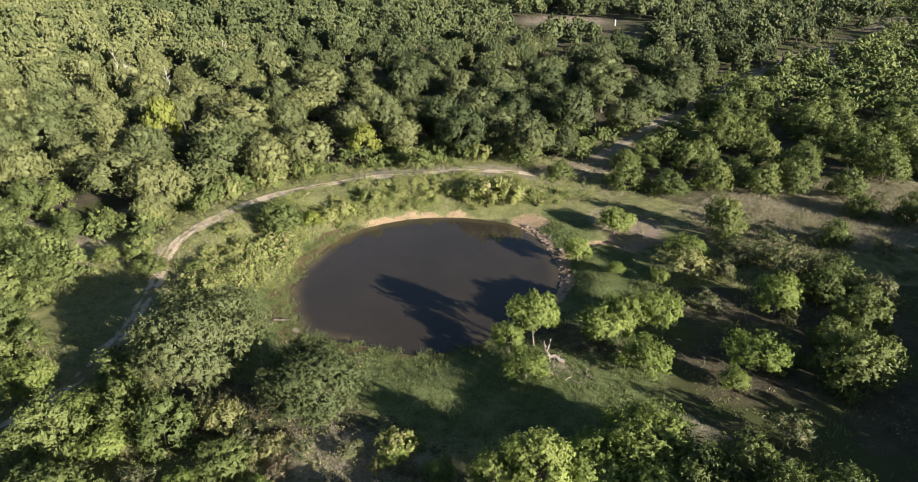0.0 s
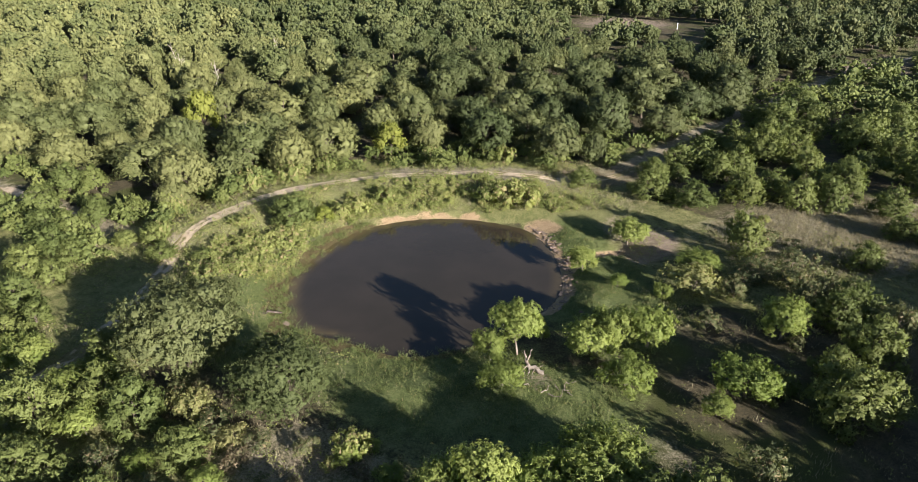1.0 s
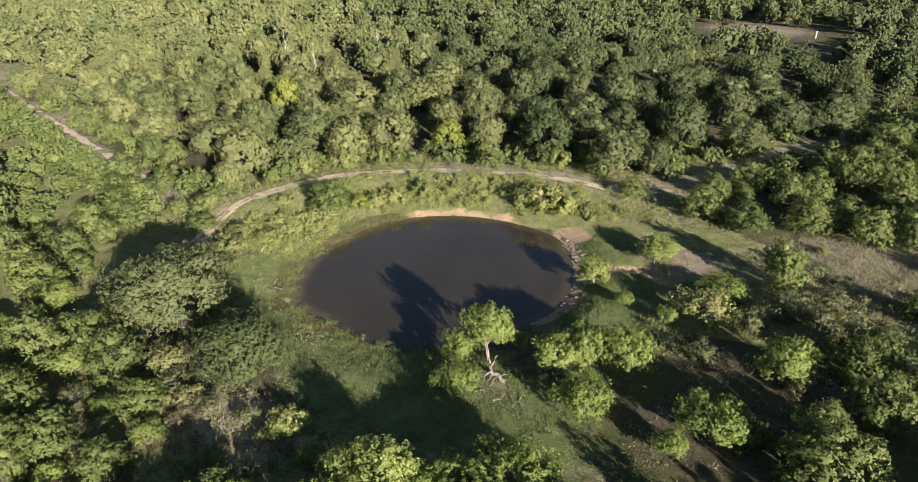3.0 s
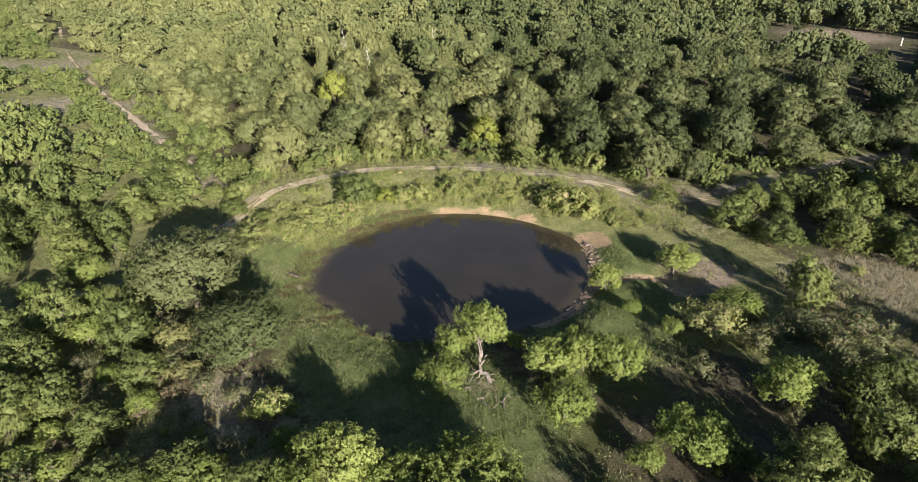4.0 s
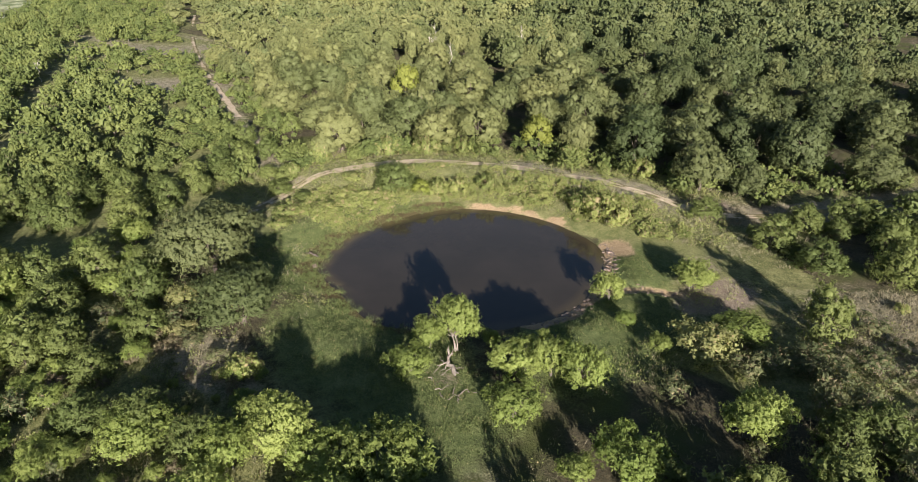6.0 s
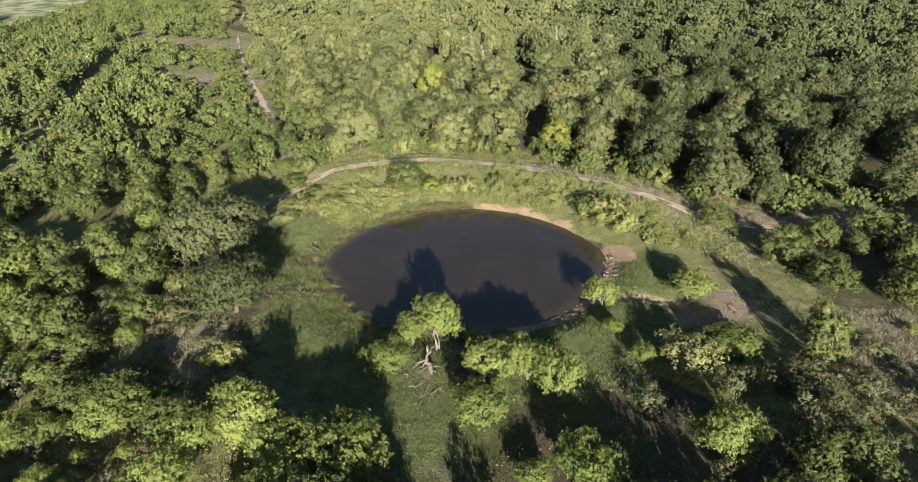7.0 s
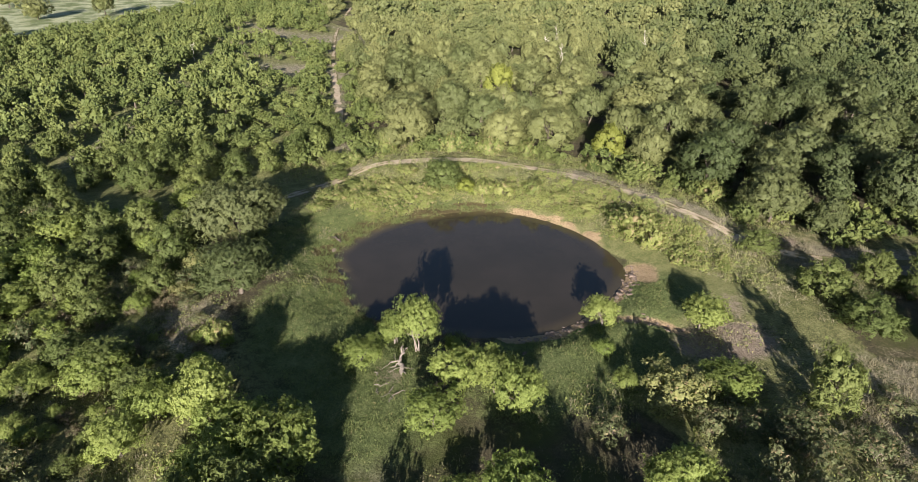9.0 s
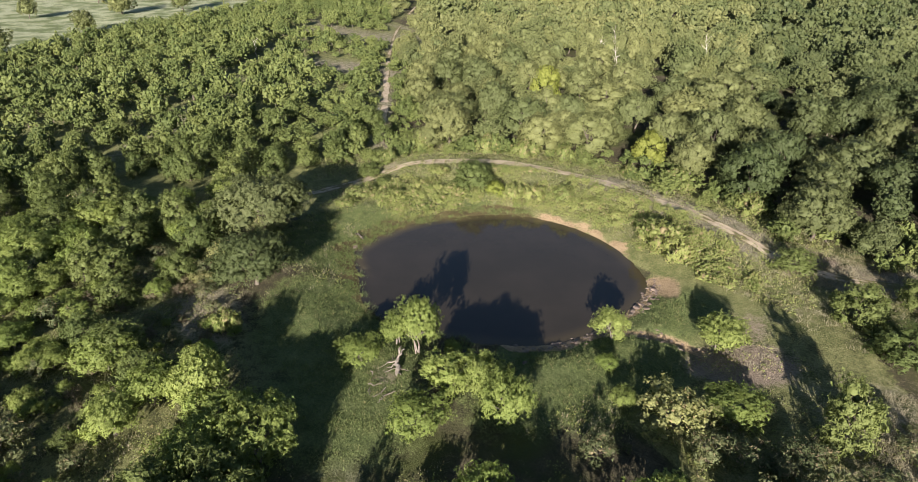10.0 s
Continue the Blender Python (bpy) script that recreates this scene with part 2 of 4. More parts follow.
def bumps(x, y, scale, seed=0.0):
    """Cheap smooth unevenness, about -1 to 1."""
    x, y = np.asarray(x) / scale, np.asarray(y) / scale
    return (np.sin(x * 1.7 + seed) * np.cos(y * 1.3 - seed) + 0.6 * np.sin(x * 3.1 - y * 2.3 + 2 * seed)
            + 0.4 * np.cos(x * 5.3 + y * 4.7 + 3 * seed)) / 2


def tube(path, radii, sides=6, caps=True):
    """A tapered tube along points."""
    path = np.array(path, float)
    radii = np.array(radii, float)
    way = unit(np.gradient(path, axis=0))
    side = unit(np.cross(way, np.where(np.abs(way[:, 2:]) > 0.9, [[1.0, 0, 0]], [[0, 0, 1.0]])))
    up = np.cross(way, side)
    ang = np.linspace(0, 2 * np.pi, sides, endpoint=False)
    v = (path[:, None] + radii[:, None, None] * (np.cos(ang)[None, :, None] * side[:, None] + np.sin(ang)[None, :, None] * up[:, None])).reshape(-1, 3)
    f = []
    for i in range(len(path) - 1):
        for j in range(sides):
            k = (j + 1) % sides
            f.append((i * sides + j, i * sides + k, (i + 1) * sides + k, (i + 1) * sides + j))
    if caps:
        v = np.vstack([v, path[-1:] + way[-1:] * radii[-1]])
        top, last = len(v) - 1, (len(path) - 1) * sides
        f += [(last + j, last + (j + 1) % sides, top, top) for j in range(sides)]
    return v, np.array([q for q in f if len(set(q)) == 4], int), np.array([q[:3] for q in f if len(set(q)) < 4], int).reshape(-1, 3)


def tube_chunks(path, radii, slot=0, sides=6):
    v, quads, tris = tube(path, radii, sides)
    out = [(v, quads, slot)]
    if len(tris):
        out.append((v, tris, slot))
    return out


def bent(a, b, rng, steps=4, wander=0.12):
    """A crooked way from a to b."""
    a, b = np.array(a, float), np.array(b, float)
    t = np.linspace(0, 1, steps + 1)[:, None]
    p = a + (b - a) * t
    p[1:-1] += rng.normal(0, wander * np.linalg.norm(b - a) / 2, (steps - 1, 3))
    return p


# ---- the lie of the land ----
WATER = -1.3
SHORE = spline([(-15.9, 53.3), (-17.9, 57.0), (-19.3, 62.0), (-18.6, 67.5), (-16.6, 73.3), (-13.2, 77.7), (-7.0, 80.8), (0.2, 81.2), (5.2, 79.9),
                (7.9, 78.2), (9.6, 75.2), (11.0, 71.0), (11.6, 66.6), (11.2, 62.5), (8.6, 58.0), (5.0, 54.2), (0.2, 50.8), (-4.4, 49.7), (-9.7, 51.3), (-13.6, 52.3)], 8, True)
TRACK = spline([(-36.5, 38.0), (-33.6, 45.0), (-33.2, 52.0), (-34.0, 60.0), (-35.0, 66.0), (-34.2, 70.6), (-31.8, 76.0), (-28.9, 81.0), (-24.5, 84.6),
                (-19.6, 87.6), (-13.2, 90.4), (-7.0, 91.6), (0.0, 93.1), (7.7, 93.6), (12.7, 93.9), (17.9, 95.6), (22.4, 99.4), (29.3, 107.6), (36.0, 117.0),
                (43.5, 126.5), (57.7, 144.5), (79.0, 169.6), (109.0, 199.0), (150.0, 239.0), (190.0, 277.0)], 6)
PATH_WEST = spline([(-35.5, 66.5), (-44.7, 69.0), (-61.3, 76.9), (-83.5, 87.4), (-99.3, 94.5), (-121.7, 105.4), (-150.0, 120.0), (-181.0, 138.0), (-215.0, 160.0)], 6)
LANE = spline([(-62.0, 27.0), (-76.0, 40.0), (-92.0, 49.0), (-135.0, 72.0), (-200.0, 112.0)], 6)
GULLY = spline([(11.0, 64.6), (12.8, 68.2), (14.8, 70.6), (17.0, 72.6), (19.5, 73.4)], 6)
GLADE = np.array([(-36, 38), (-36, 58), (-38, 67), (-36.5, 75), (-34, 83), (-27, 90), (-18, 94.5), (-8, 97), (2, 98.5), (10, 97.5), (17, 98), (22, 101),
                  (25, 99), (25, 95), (25, 89), (33, 83), (72, 85), (78, 72), (44, 50), (33, 31), (24, 22), (14, 28), (6, 31), (2, 34), (-4, 37), (-12, 44.5), (-24, 48), (-30, 44), (-32, 36), (-40, 32)], float)
FIELD = np.array([(-150, -60), (-160, 5), (-176, 20), (-197, 30), (-206, 52), (-238, 88), (-275, 120), (-420, 230), (-900, 400), (-900, -200)], float)


def pond_side(x, y):
    """Metres from the shoreline, negative over the water."""
    r, _ = line_distance(x, y, SHORE, True)
    return np.where(inside(x, y, SHORE), -r, r)


def land(x, y):
    x, y = np.asarray(x, float), np.asarray(y, float)
    shape = x.shape
    x, y = x.ravel(), y.ravel()
    z = 0.18 * bumps(x, y, 9.0, 1.0) + 0.05 * bumps(x, y, 2.3, 2.0) + 0.25 * bumps(x, y, 31.0, 0.4)
    near = np.hypot(x + 4, y - 72) < 75
    if not near.any():
        return z.reshape(shape)
    xn, yn = x[near], y[near]
    g = z[near] + 0.1
    r, u = line_distance(xn, yn, TRACK)
    crest = 1.3 * step(0.14, 0.22, u) * (1 - step(0.50, 0.62, u))
    g = g * (1 - 0.7 * np.exp(-(r / 5.0) ** 2)) + crest * np.exp(-(r / 5.2) ** 4)
    g -= 0.85 * np.exp(-((xn - 20) / 10.0) ** 2 - ((yn - 73) / 9.0) ** 2)
    g -= 0.35 * np.exp(-((xn - 2) / 14.0) ** 2 - ((yn - 44) / 9.0) ** 2)
    r2, _ = line_distance(xn, yn, GULLY)
    g -= 0.42 * np.exp(-(r2 / 0.75) ** 2)
    s = pond_side(xn, yn)
    north = step(72, 78, yn) * step(-17, -12, xn) * (1 - step(4, 9, xn))
    east = step(7, 9, xn) * step(60, 63, yn)
    cut = (0.38 + 0.16 * bumps(xn, yn, 1.6, 4.0)) * north + (0.07 + 0.07 * bumps(xn, yn, 0.9, 1.0)) * east + 0.1
    wide = 4.5 + 2.5 * step(62, 50, yn) + 2.0 * step(-12, -17, xn)
    bank = WATER + cut * step(0.15, 0.8, s) + (g - WATER - cut) * step(0.5, wide, s)
    z[near] = np.where(s > 0, bank, WATER - np.minimum(1.3, 0.22 * -s + 0.02))
    return z.reshape(shape)


def graded(lo, hi, fine, far):
    """Even steps between lo and hi, growing ones beyond."""
    mid = list(np.arange(lo, hi + fine / 2, fine))
    out, s = [], fine
    while (out[-1] if out else hi) < far:
        s *= 1.22
        out.append((out[-1] if out else mid[-1]) + s)
    s, low = fine, []
    while (low[-1] if low else lo) > -far:
        s *= 1.22
        low.append((low[-1] if low else mid[0]) - s)
    return np.array(low[::-1] + mid + out)


def sheet(xs, ys):
    gx, gy = np.meshgrid(xs, ys)
    i = np.arange(len(xs) * len(ys)).reshape(len(ys), len(xs))
    quads = np.stack([i[:-1, :-1], i[:-1, 1:], i[1:, 1:], i[1:, :-1]], -1).reshape(-1, 4)
    return gx.ravel(), gy.ravel(), quads


def spot(x, y, cx, cy, rx, ry, turn=0.0):
    """1 in the middle of an oval, 0.5 at its rim, falling off outside."""
    c, s = math.cos(radians(turn)), math.sin(radians(turn))
    u, v = ((x - cx) * c + (y - cy) * s) / rx, (-(x - cx) * s + (y - cy) * c) / ry
    return np.clip(1.5 - np.hypot(u, v), 0, 1)


def covers(x, y):
    """What grows where: 0 to 1 for each kind of cover."""
    s = np.full(x.shape, 99.0)
    near = np.hypot(x + 4, y - 66) < 60
    s[near] = pond_side(x[near], y[near])
    rt, u = line_distance(x, y, TRACK)
    rw, _ = line_distance(x, y, PATH_WEST)
    rg, _ = line_distance(x, y, GULLY)
    glade = inside(x, y, GLADE)
    dam = (rt < 13) & (u > 0.12) & (u < 0.62) & (glade | (rt < 11))
    c = {}
    c["weed"] = np.maximum.reduce([np.where(dam, 0.9, 0.0) + 0.35 * step(6, 2, rw), 0.6 * ((y < 38) & (x < 10)), 0.7 * ((x < -35) & (y < 66 + (-40 - x) * 0.52)), 0.55 * ((rt < 7) & (u > 0.55)), 0.75 * ((x < -26) & (y < 62)), 0.62 * (glade & (x > 6) & (y > 60)), 0.8 * spot(x, y, 16, 84, 9, 9), 1.2 * spot(x, y, -152, 112, 46, 20, 31), spot(x, y, -110, 89, 28, 11, 27)])
    c["dry"] = np.maximum.reduce([0.95 * spot(x, y, 57, 80, 25, 11, 5), 0.45 * spot(x, y, 38, 80, 10, 6), 0.25 * spot(x, y, 33, 68, 8, 7), 0.7 * step(5, 2, rt) * (u > 0.4),
                                  0.62 * spot(x, y, -152, 112, 40, 14, 31), 0.7 * spot(x, y, -110, 89, 24, 8, 27), 0.5 * step(4, 1.5, line_distance(x, y, LANE)[0]), 0.62 * spot(x, y, -9, 35, 8, 4),
                                  0.35 * spot(x, y, 19, 88, 7, 5), 0.6 * step(3.5, 1, rw), 0.45 * spot(x, y, 18, 39, 6, 2, -40)])
    c["lush"] = np.where(s > 0.1, np.maximum.reduce([spot(x, y, 0, 45.5, 11, 8), spot(x, y, -18.5, 54, 8, 10), spot(x, y, 16, 62, 7, 12), spot(x, y, 14.0, 76.0, 3.8, 5.5),
                                                     0.9 * spot(x, y, 10, 42, 8, 7), 0.8 * spot(x, y, -21, 66, 4, 10)]), 0)
    c["bare"] = np.maximum.reduce([0.95 * spot(x, y, 22.8, 75, 5.0, 3.2, 60), 0.5 * spot(x, y, 19.5, 79, 3, 5), 0.45 * spot(x, y, 21, 100, 6, 5), 0.5 * spot(x, y, 8.8, 46.2, 2.2, 1.5),
                                   0.9 * spot(x, y, 50, 263, 30, 9, -20), 0.9 * spot(x, y, 99, 190, 12, 8, 40), 0.45 * spot(x, y, -8, 34, 4, 2), 0.7 * spot(x, y, 14.5, 98, 3.5, 2.5), 0.75 * spot(x, y, -44, 79, 4, 5), 0.6 * spot(x, y, -40, 73, 4, 3)])
    c["hay"] = np.where(inside(x, y, FIELD), 1.0, 0.0)
    c["sand"] = np.maximum((0.75 + 0.3 * bumps(x, y, 2.2, 6.0)) * step(1.25, 0.6, s - 0.8 * bumps(x, y, 1.5, 2.0)) * (s > -0.2) * step(74, 77, y) * step(-16, -12, x) * (1 - 0.8 * step(0, 4, x)),
                           0.9 * step(1.9, 0.8, s + 0.5 * bumps(x, y, 1.4, 5.0)) * (x > 7) * (y > 58) * (s > -0.3) + 0.7 * step(1.0, 0.4, rg))
    c["sand"] = np.maximum(c["sand"], (0.25 + 0.6 * bumps(x, y, 1.4, 3.0)) * np.exp(-((s - 3.3) / 0.7) ** 2) * (x < -12) * (y > 58) * (y < 80))
    c["sand"] = np.maximum(c["sand"], 0.85 * spot(x, y, 9.8, 79.2, 2.6, 1.3, -35) * (s > 0))
    c["silt"] = np.where((x < -10) & (y < 78) & (s < 2.4 + 0.8 * bumps(x, y, 2.5, 1.0)) & (s > -1.5), 0.85, 0.0) + np.where((s <= 1.0) & (y < 56), 0.8, 0)
    return c


gx, gy, quads = sheet(graded(-48, 58, 0.62, 4500), graded(12, 122, 0.62, 4500))
ground = new("ground", mesh_of("ground", [(np.stack([gx, gy, land(gx, gy)], -1), quads, 0)], [M_GROUND], covers(gx, gy), True))
tagged(ground, "rough grassy ground with dry, bare and lush patches", "ground", kind="structure")

gx, gy, quads = sheet(np.linspace(-21, 14, 71), np.linspace(47, 84, 75))
depth = pond_side(gx, gy)
keep = (depth[quads] < 0.6).all(axis=1)
water = new("pond_water", mesh_of("pond_water", [(np.stack([gx, gy, np.full(gx.shape, WATER)], -1), quads[keep], 0)], [M_WATER],
                                  {"shallow": step(-1.7, -0.2, depth) * np.where(gx < -11, 0.75 + 0.5 * bumps(gx, gy, 1.8, 3.0), 0.35) * (gy > 52)}, True))
tagged(water, "still murky brown pond water in an earth bank", "water", kind="structure")


def ribbon(line, width, name, label, ruts=True):
    """A worn track laid over the ground, its edges fraying into turf."""
    across = np.linspace(-1, 1, 11)
    dense = line
    way = unit(np.gradient(dense, axis=0))
    side = np.stack([-way[:, 1], way[:, 0]], -1)
    n = len(dense)
    w = width * (1 - 0.25 * step(95, 100, dense[:, 1])) * (1 + 0.28 * bumps(dense[:, 0], dense[:, 1], 3.0, 5.0))
    p = dense[:, None] + side[:, None] * (across[None, :, None] * w[:, None, None])
    x, y = p[..., 0], p[..., 1]
    dip = -0.05 * np.exp(-((np.abs(across) - 0.5) / 0.22) ** 2)[None] if ruts else 0
    z = land(x, y) + 0.045 + dip - 0.06 * (np.abs(across)[None] > 0.95)
    turf = np.abs(across)[None] ** 3 * 0.95 + 0.30 * step(70, 62, y) + 0.42 * step(95, 99, y) * (1 - 0.6 * step(130, 160, y)) + (0.45 * np.exp(-(across / 0.25) ** 2)[None] if ruts else 0) + 0.42 * bumps(x, y, 4.0, 2.0) + 0.42 * bumps(x, y, 1.3, 8.0)
    i = np.arange(n * 11).reshape(n, 11)
    q = np.stack([i[:-1, :-1], i[:-1, 1:], i[1:, 1:], i[1:, :-1]], -1).reshape(-1, 4)
    ob = new(name, mesh_of(name, [(np.stack([x, y, z], -1).reshape(-1, 3), q[:, ::-1], 0)], [M_TRACK], {"turf": turf.ravel()}, True))
    return tagged(ob, label, "track", kind="structure")


ribbon(spline(TRACK[::2], 6), 0.98, "dirt_track", "pale sandy two-rut track along the top of the dam")
ribbon(spline(PATH_WEST[8::2], 5), 0.85, "woodland_path", "narrow sandy path worn through the thicket", False)


# ---- plants ----
def ico(level):
    bm = bmesh.new()
    bmesh.ops.create_icosphere(bm, subdivisions=level, radius=1.0)
    v = np.array([p.co[:] for p in bm.verts])
    f = np.array([[p.index for p in q.verts] for q in bm.faces])
    bm.free()
    return v, f


ROUGH_BALL, FINE_BALL, FINEST_BALL = ico(1), ico(2), ico(3)


def leaf_cards(p, n, size, rng, slim=0.36, three=False):
    """Kite-shaped sprays of leaves at points p that face n."""
    u = unit(np.cross(n, rng.normal(size=n.shape)))
    v = np.cross(n, u)
    s = (size * rng.uniform(0.6, 1.4, len(p)))[:, None]
    if three:
        pts = np.stack([p - u * s * 0.6 - v * s * 0.30, p + v * s * 0.34 - u * s * 0.45, p + u * s * 0.85], 1).reshape(-1, 3)
        return pts, np.arange(len(pts)).reshape(-1, 3)[:, ::-1]
    pts = np.stack([p - u * s * 0.5, p + v * s * slim, p + u * s * 0.6, p - v * s * slim], 1).reshape(-1, 3)
    return pts, np.arange(len(pts)).reshape(-1, 4)[:, ::-1]


def crown_chunks(rng, h, r, lobes, sprays, per, size, low=0.3, loose=0.0, three=False, flat_lobe=0.85):
    """Foliage of a tree that is h high and r wide each way: lobes, each with sprays of leaves on it."""
    mid, tall = h * (1 + low) / 2, h * (1 - low) / 2
    out, heads = [], []
    for i in range(lobes):
        up = 1 - 1.55 * (i + 0.5) / lobes + rng.uniform(-0.12, 0.12)
        turn = i * 2.39996 + rng.uniform(-0.4, 0.4)
        flat = math.sqrt(max(0.0, 1 - up * up))
        way = np.array([flat * math.cos(turn), flat * math.sin(turn), up])
        lr = r * rng.uniform(0.30 - 0.08 * loose, 0.46)
        c = np.array([0, 0, mid]) + way * np.array([r - lr * 0.8, r - lr * 0.8, max(0.1, tall - lr * 0.7)]) * rng.uniform(0.86 - 0.5 * loose, 1.06 + 0.22 * loose)
        heads.append((c, lr))
        bv, bf = ROUGH_BALL if three else FINE_BALL
        core = bv * (1 + rng.uniform(-0.30, 0.22, (len(bv), 1))) * np.array([lr, lr, lr * flat_lobe * 0.95]) * (0.80 - 0.45 * loose) + c
        out.append((core, bf, 0, unit(unit(core - c) + 0.5 * way)))
        n = unit(rng.normal(size=(sprays * 3, 3)) + 0.55 * way + [0, 0, 0.25])
        n = n[(n @ way) > -0.45][:sprays]
        spot_ = c + n * np.array([lr, lr, lr * flat_lobe]) * rng.uniform(0.72 - 0.32 * loose, 1.18 + 0.35 * loose, (len(n), 1))
        p = np.repeat(spot_, per, 0) + rng.normal(0, size * (0.42 + 0.1 * loose), (len(n) * per, 3))
        face = unit(np.repeat(n, per, 0) + (0.36 + 0.28 * loose) * rng.normal(size=(len(n) * per, 3)))
        pts, f = leaf_cards(p, face, size, rng, 0.36, three)
        corners = len(pts) // len(p)
        out.append((pts, f, 0, np.repeat(unit(0.9 * face + 0.6 * np.repeat(n, per, 0) + 0.4 * way), corners, 0)))
    return out, heads


def dome_chunks(rng, h, r, low, ball, sprays, per, size, spiky=0.0, knobs=13):
    """Foliage as one lumpy dome: clumps of leaves over its swellings, with loose sprays on each; also gives where the limbs end."""
    mid, tall = h * (1 + low) / 2, h * (1 - low) / 2
    knob = unit(rng.normal(size=(knobs, 3)) + [0, 0, 0.45])
    rise = rng.uniform(0.10, 0.36, knobs)

    def swell(n):
        return 0.75 + (rise * np.exp((n @ knob.T - 1) / 0.07)).sum(axis=1)

    shape = np.array([r, r, tall])
    bv, bf = ball
    core = bv * (swell(bv) * rng.uniform(0.90, 1.02, len(bv)))[:, None] * (0.74 - 0.10 * spiky) * shape + [0, 0, mid]
    n = unit(rng.normal(size=(sprays * 2, 3)) + [0, 0, 0.25])
    n = n[n[:, 2] > -0.6][:sprays]
    m = len(n)
    at = n * swell(n)[:, None] * shape * rng.uniform(0.84, 0.99 + 0.22 * spiky, (m, 1)) + [0, 0, mid]
    rad = r * (1.75 - 0.45 * spiky) / math.sqrt(sprays) * rng.uniform(0.55, 1.15, m)
    u = unit(np.cross(n, rng.normal(size=(m, 3))))
    v = np.cross(n, u)
    ends = np.stack([u, -u, v, -v, n * 1.1, -n], 1) + 0.25 * rng.normal(size=(m, 6, 3))
    clump = (ends * (rng.uniform(0.5, 1.3, (m, 6)) * rad[:, None])[:, :, None] + at[:, None]).reshape(-1, 3)
    faces = (np.array([(0, 2, 4), (2, 1, 4), (1, 3, 4), (3, 0, 4), (2, 0, 5), (1, 2, 5), (3, 1, 5), (0, 3, 5)])[None] + (np.arange(m) * 6)[:, None, None]).reshape(-1, 3)
    out_ = unit(n / shape)
    way = unit(np.repeat(out_, per, 0) + 0.75 * rng.normal(size=(m * per, 3)))
    p = np.repeat(at, per, 0) + way * (np.repeat(rad, per) * rng.uniform(0.75, 1.15 + 0.5 * spiky, m * per))[:, None]
    face = unit(way + (0.34 + 0.3 * spiky) * rng.normal(size=(m * per, 3)))
    out = [(core, bf, 0), (clump, faces, 0), (*leaf_cards(p, face, size, rng, 0.36, True), 0)]
    return out, [(k * shape * 0.75 + [0, 0, mid], r * 0.3) for k in knob]


def trunk_chunks(rng, h, heads, base, stems=1, lean=0.06, sides=6):
    """A tapered trunk that forks into limbs towards the lobes of the crown."""
    out = []
    for k in range(stems):
        foot = np.array([0.0, 0.0, -0.25]) + (rng.normal(0, 0.16, 3) * [1, 1, 0] if stems > 1 else 0)
        fork = np.array([rng.normal(0, lean * h), rng.normal(0, lean * h), h * rng.uniform(0.28, 0.4)])
        b = base * (0.65 if stems > 1 else 1.0)
        out += tube_chunks(bent(foot, fork, rng, 3, 0.08), np.linspace(b * 1.25, b * 0.7, 4), 0, sides)
        for c, lr in heads[k::stems][:6]:
            out += tube_chunks(bent(fork, c, rng, 3, 0.16), np.linspace(b * 0.6, b * 0.14, 4), 0, max(4, sides - 1))
    return out


class Plant:
    """A kind of plant: its variants share meshes; each planting is a thing with trunk and crown."""

    def __init__(self, name, leaf, bark, variants, seed, label, category, group, h, r, lobes, sprays, per, size, low, base, stems=1, loose=0.0, three=False, flat_lobe=0.85, dome=None):
        self.name, self.label, self.category, self.group, self.h, self.r = name, label, category, group, h, r
        self.kinds = []
        for i in range(variants):
            rng = np.random.default_rng(seed + i)
            hv, rv = h * rng.uniform(0.94, 1.06), r * rng.uniform(0.94, 1.06)
            crown, heads = dome_chunks(rng, hv, rv, low, dome, sprays, per, size, loose, lobes) if dome else crown_chunks(rng, hv, rv, lobes, sprays, per, size, low, loose, three, flat_lobe)
            squash = rng.uniform(0.86, 1.14, 2)
            crown = [(v * [squash[0], squash[1], 1], f, s, *n) for v, f, s, *n in crown]
            trunk = trunk_chunks(rng, hv, heads, base, stems)
            self.kinds.append((mesh_of(name + "_crown", crown, [leaf]), mesh_of(name + "_trunk", trunk, [bark], None, True)))

    def put(self, x, y, h, d=None, pick=None, label="", turn=None, sink=0.05):
        rng = random.Random(int(x * 131 + y * 977))
        crown, trunk = self.kinds[rng.randrange(len(self.kinds)) if pick is None else pick]
        root = new(self.name)
        s = h / self.h
        w = s if d is None else d / (2 * self.r)
        turn = rng.uniform(0, 360) if turn is None else turn
        root.matrix_world = pose(x, y, float(land(np.array([x]), np.array([y]))[0]) - sink, 0, 0, turn) @ Matrix.Diagonal((w, w, s, 1))
        tagged(root, label or self.label, self.category, self.group)
        for part_name, me in (("trunk", trunk), ("crown", crown)):
            ob = new(part_name, me)
            ob.parent = root
        return root


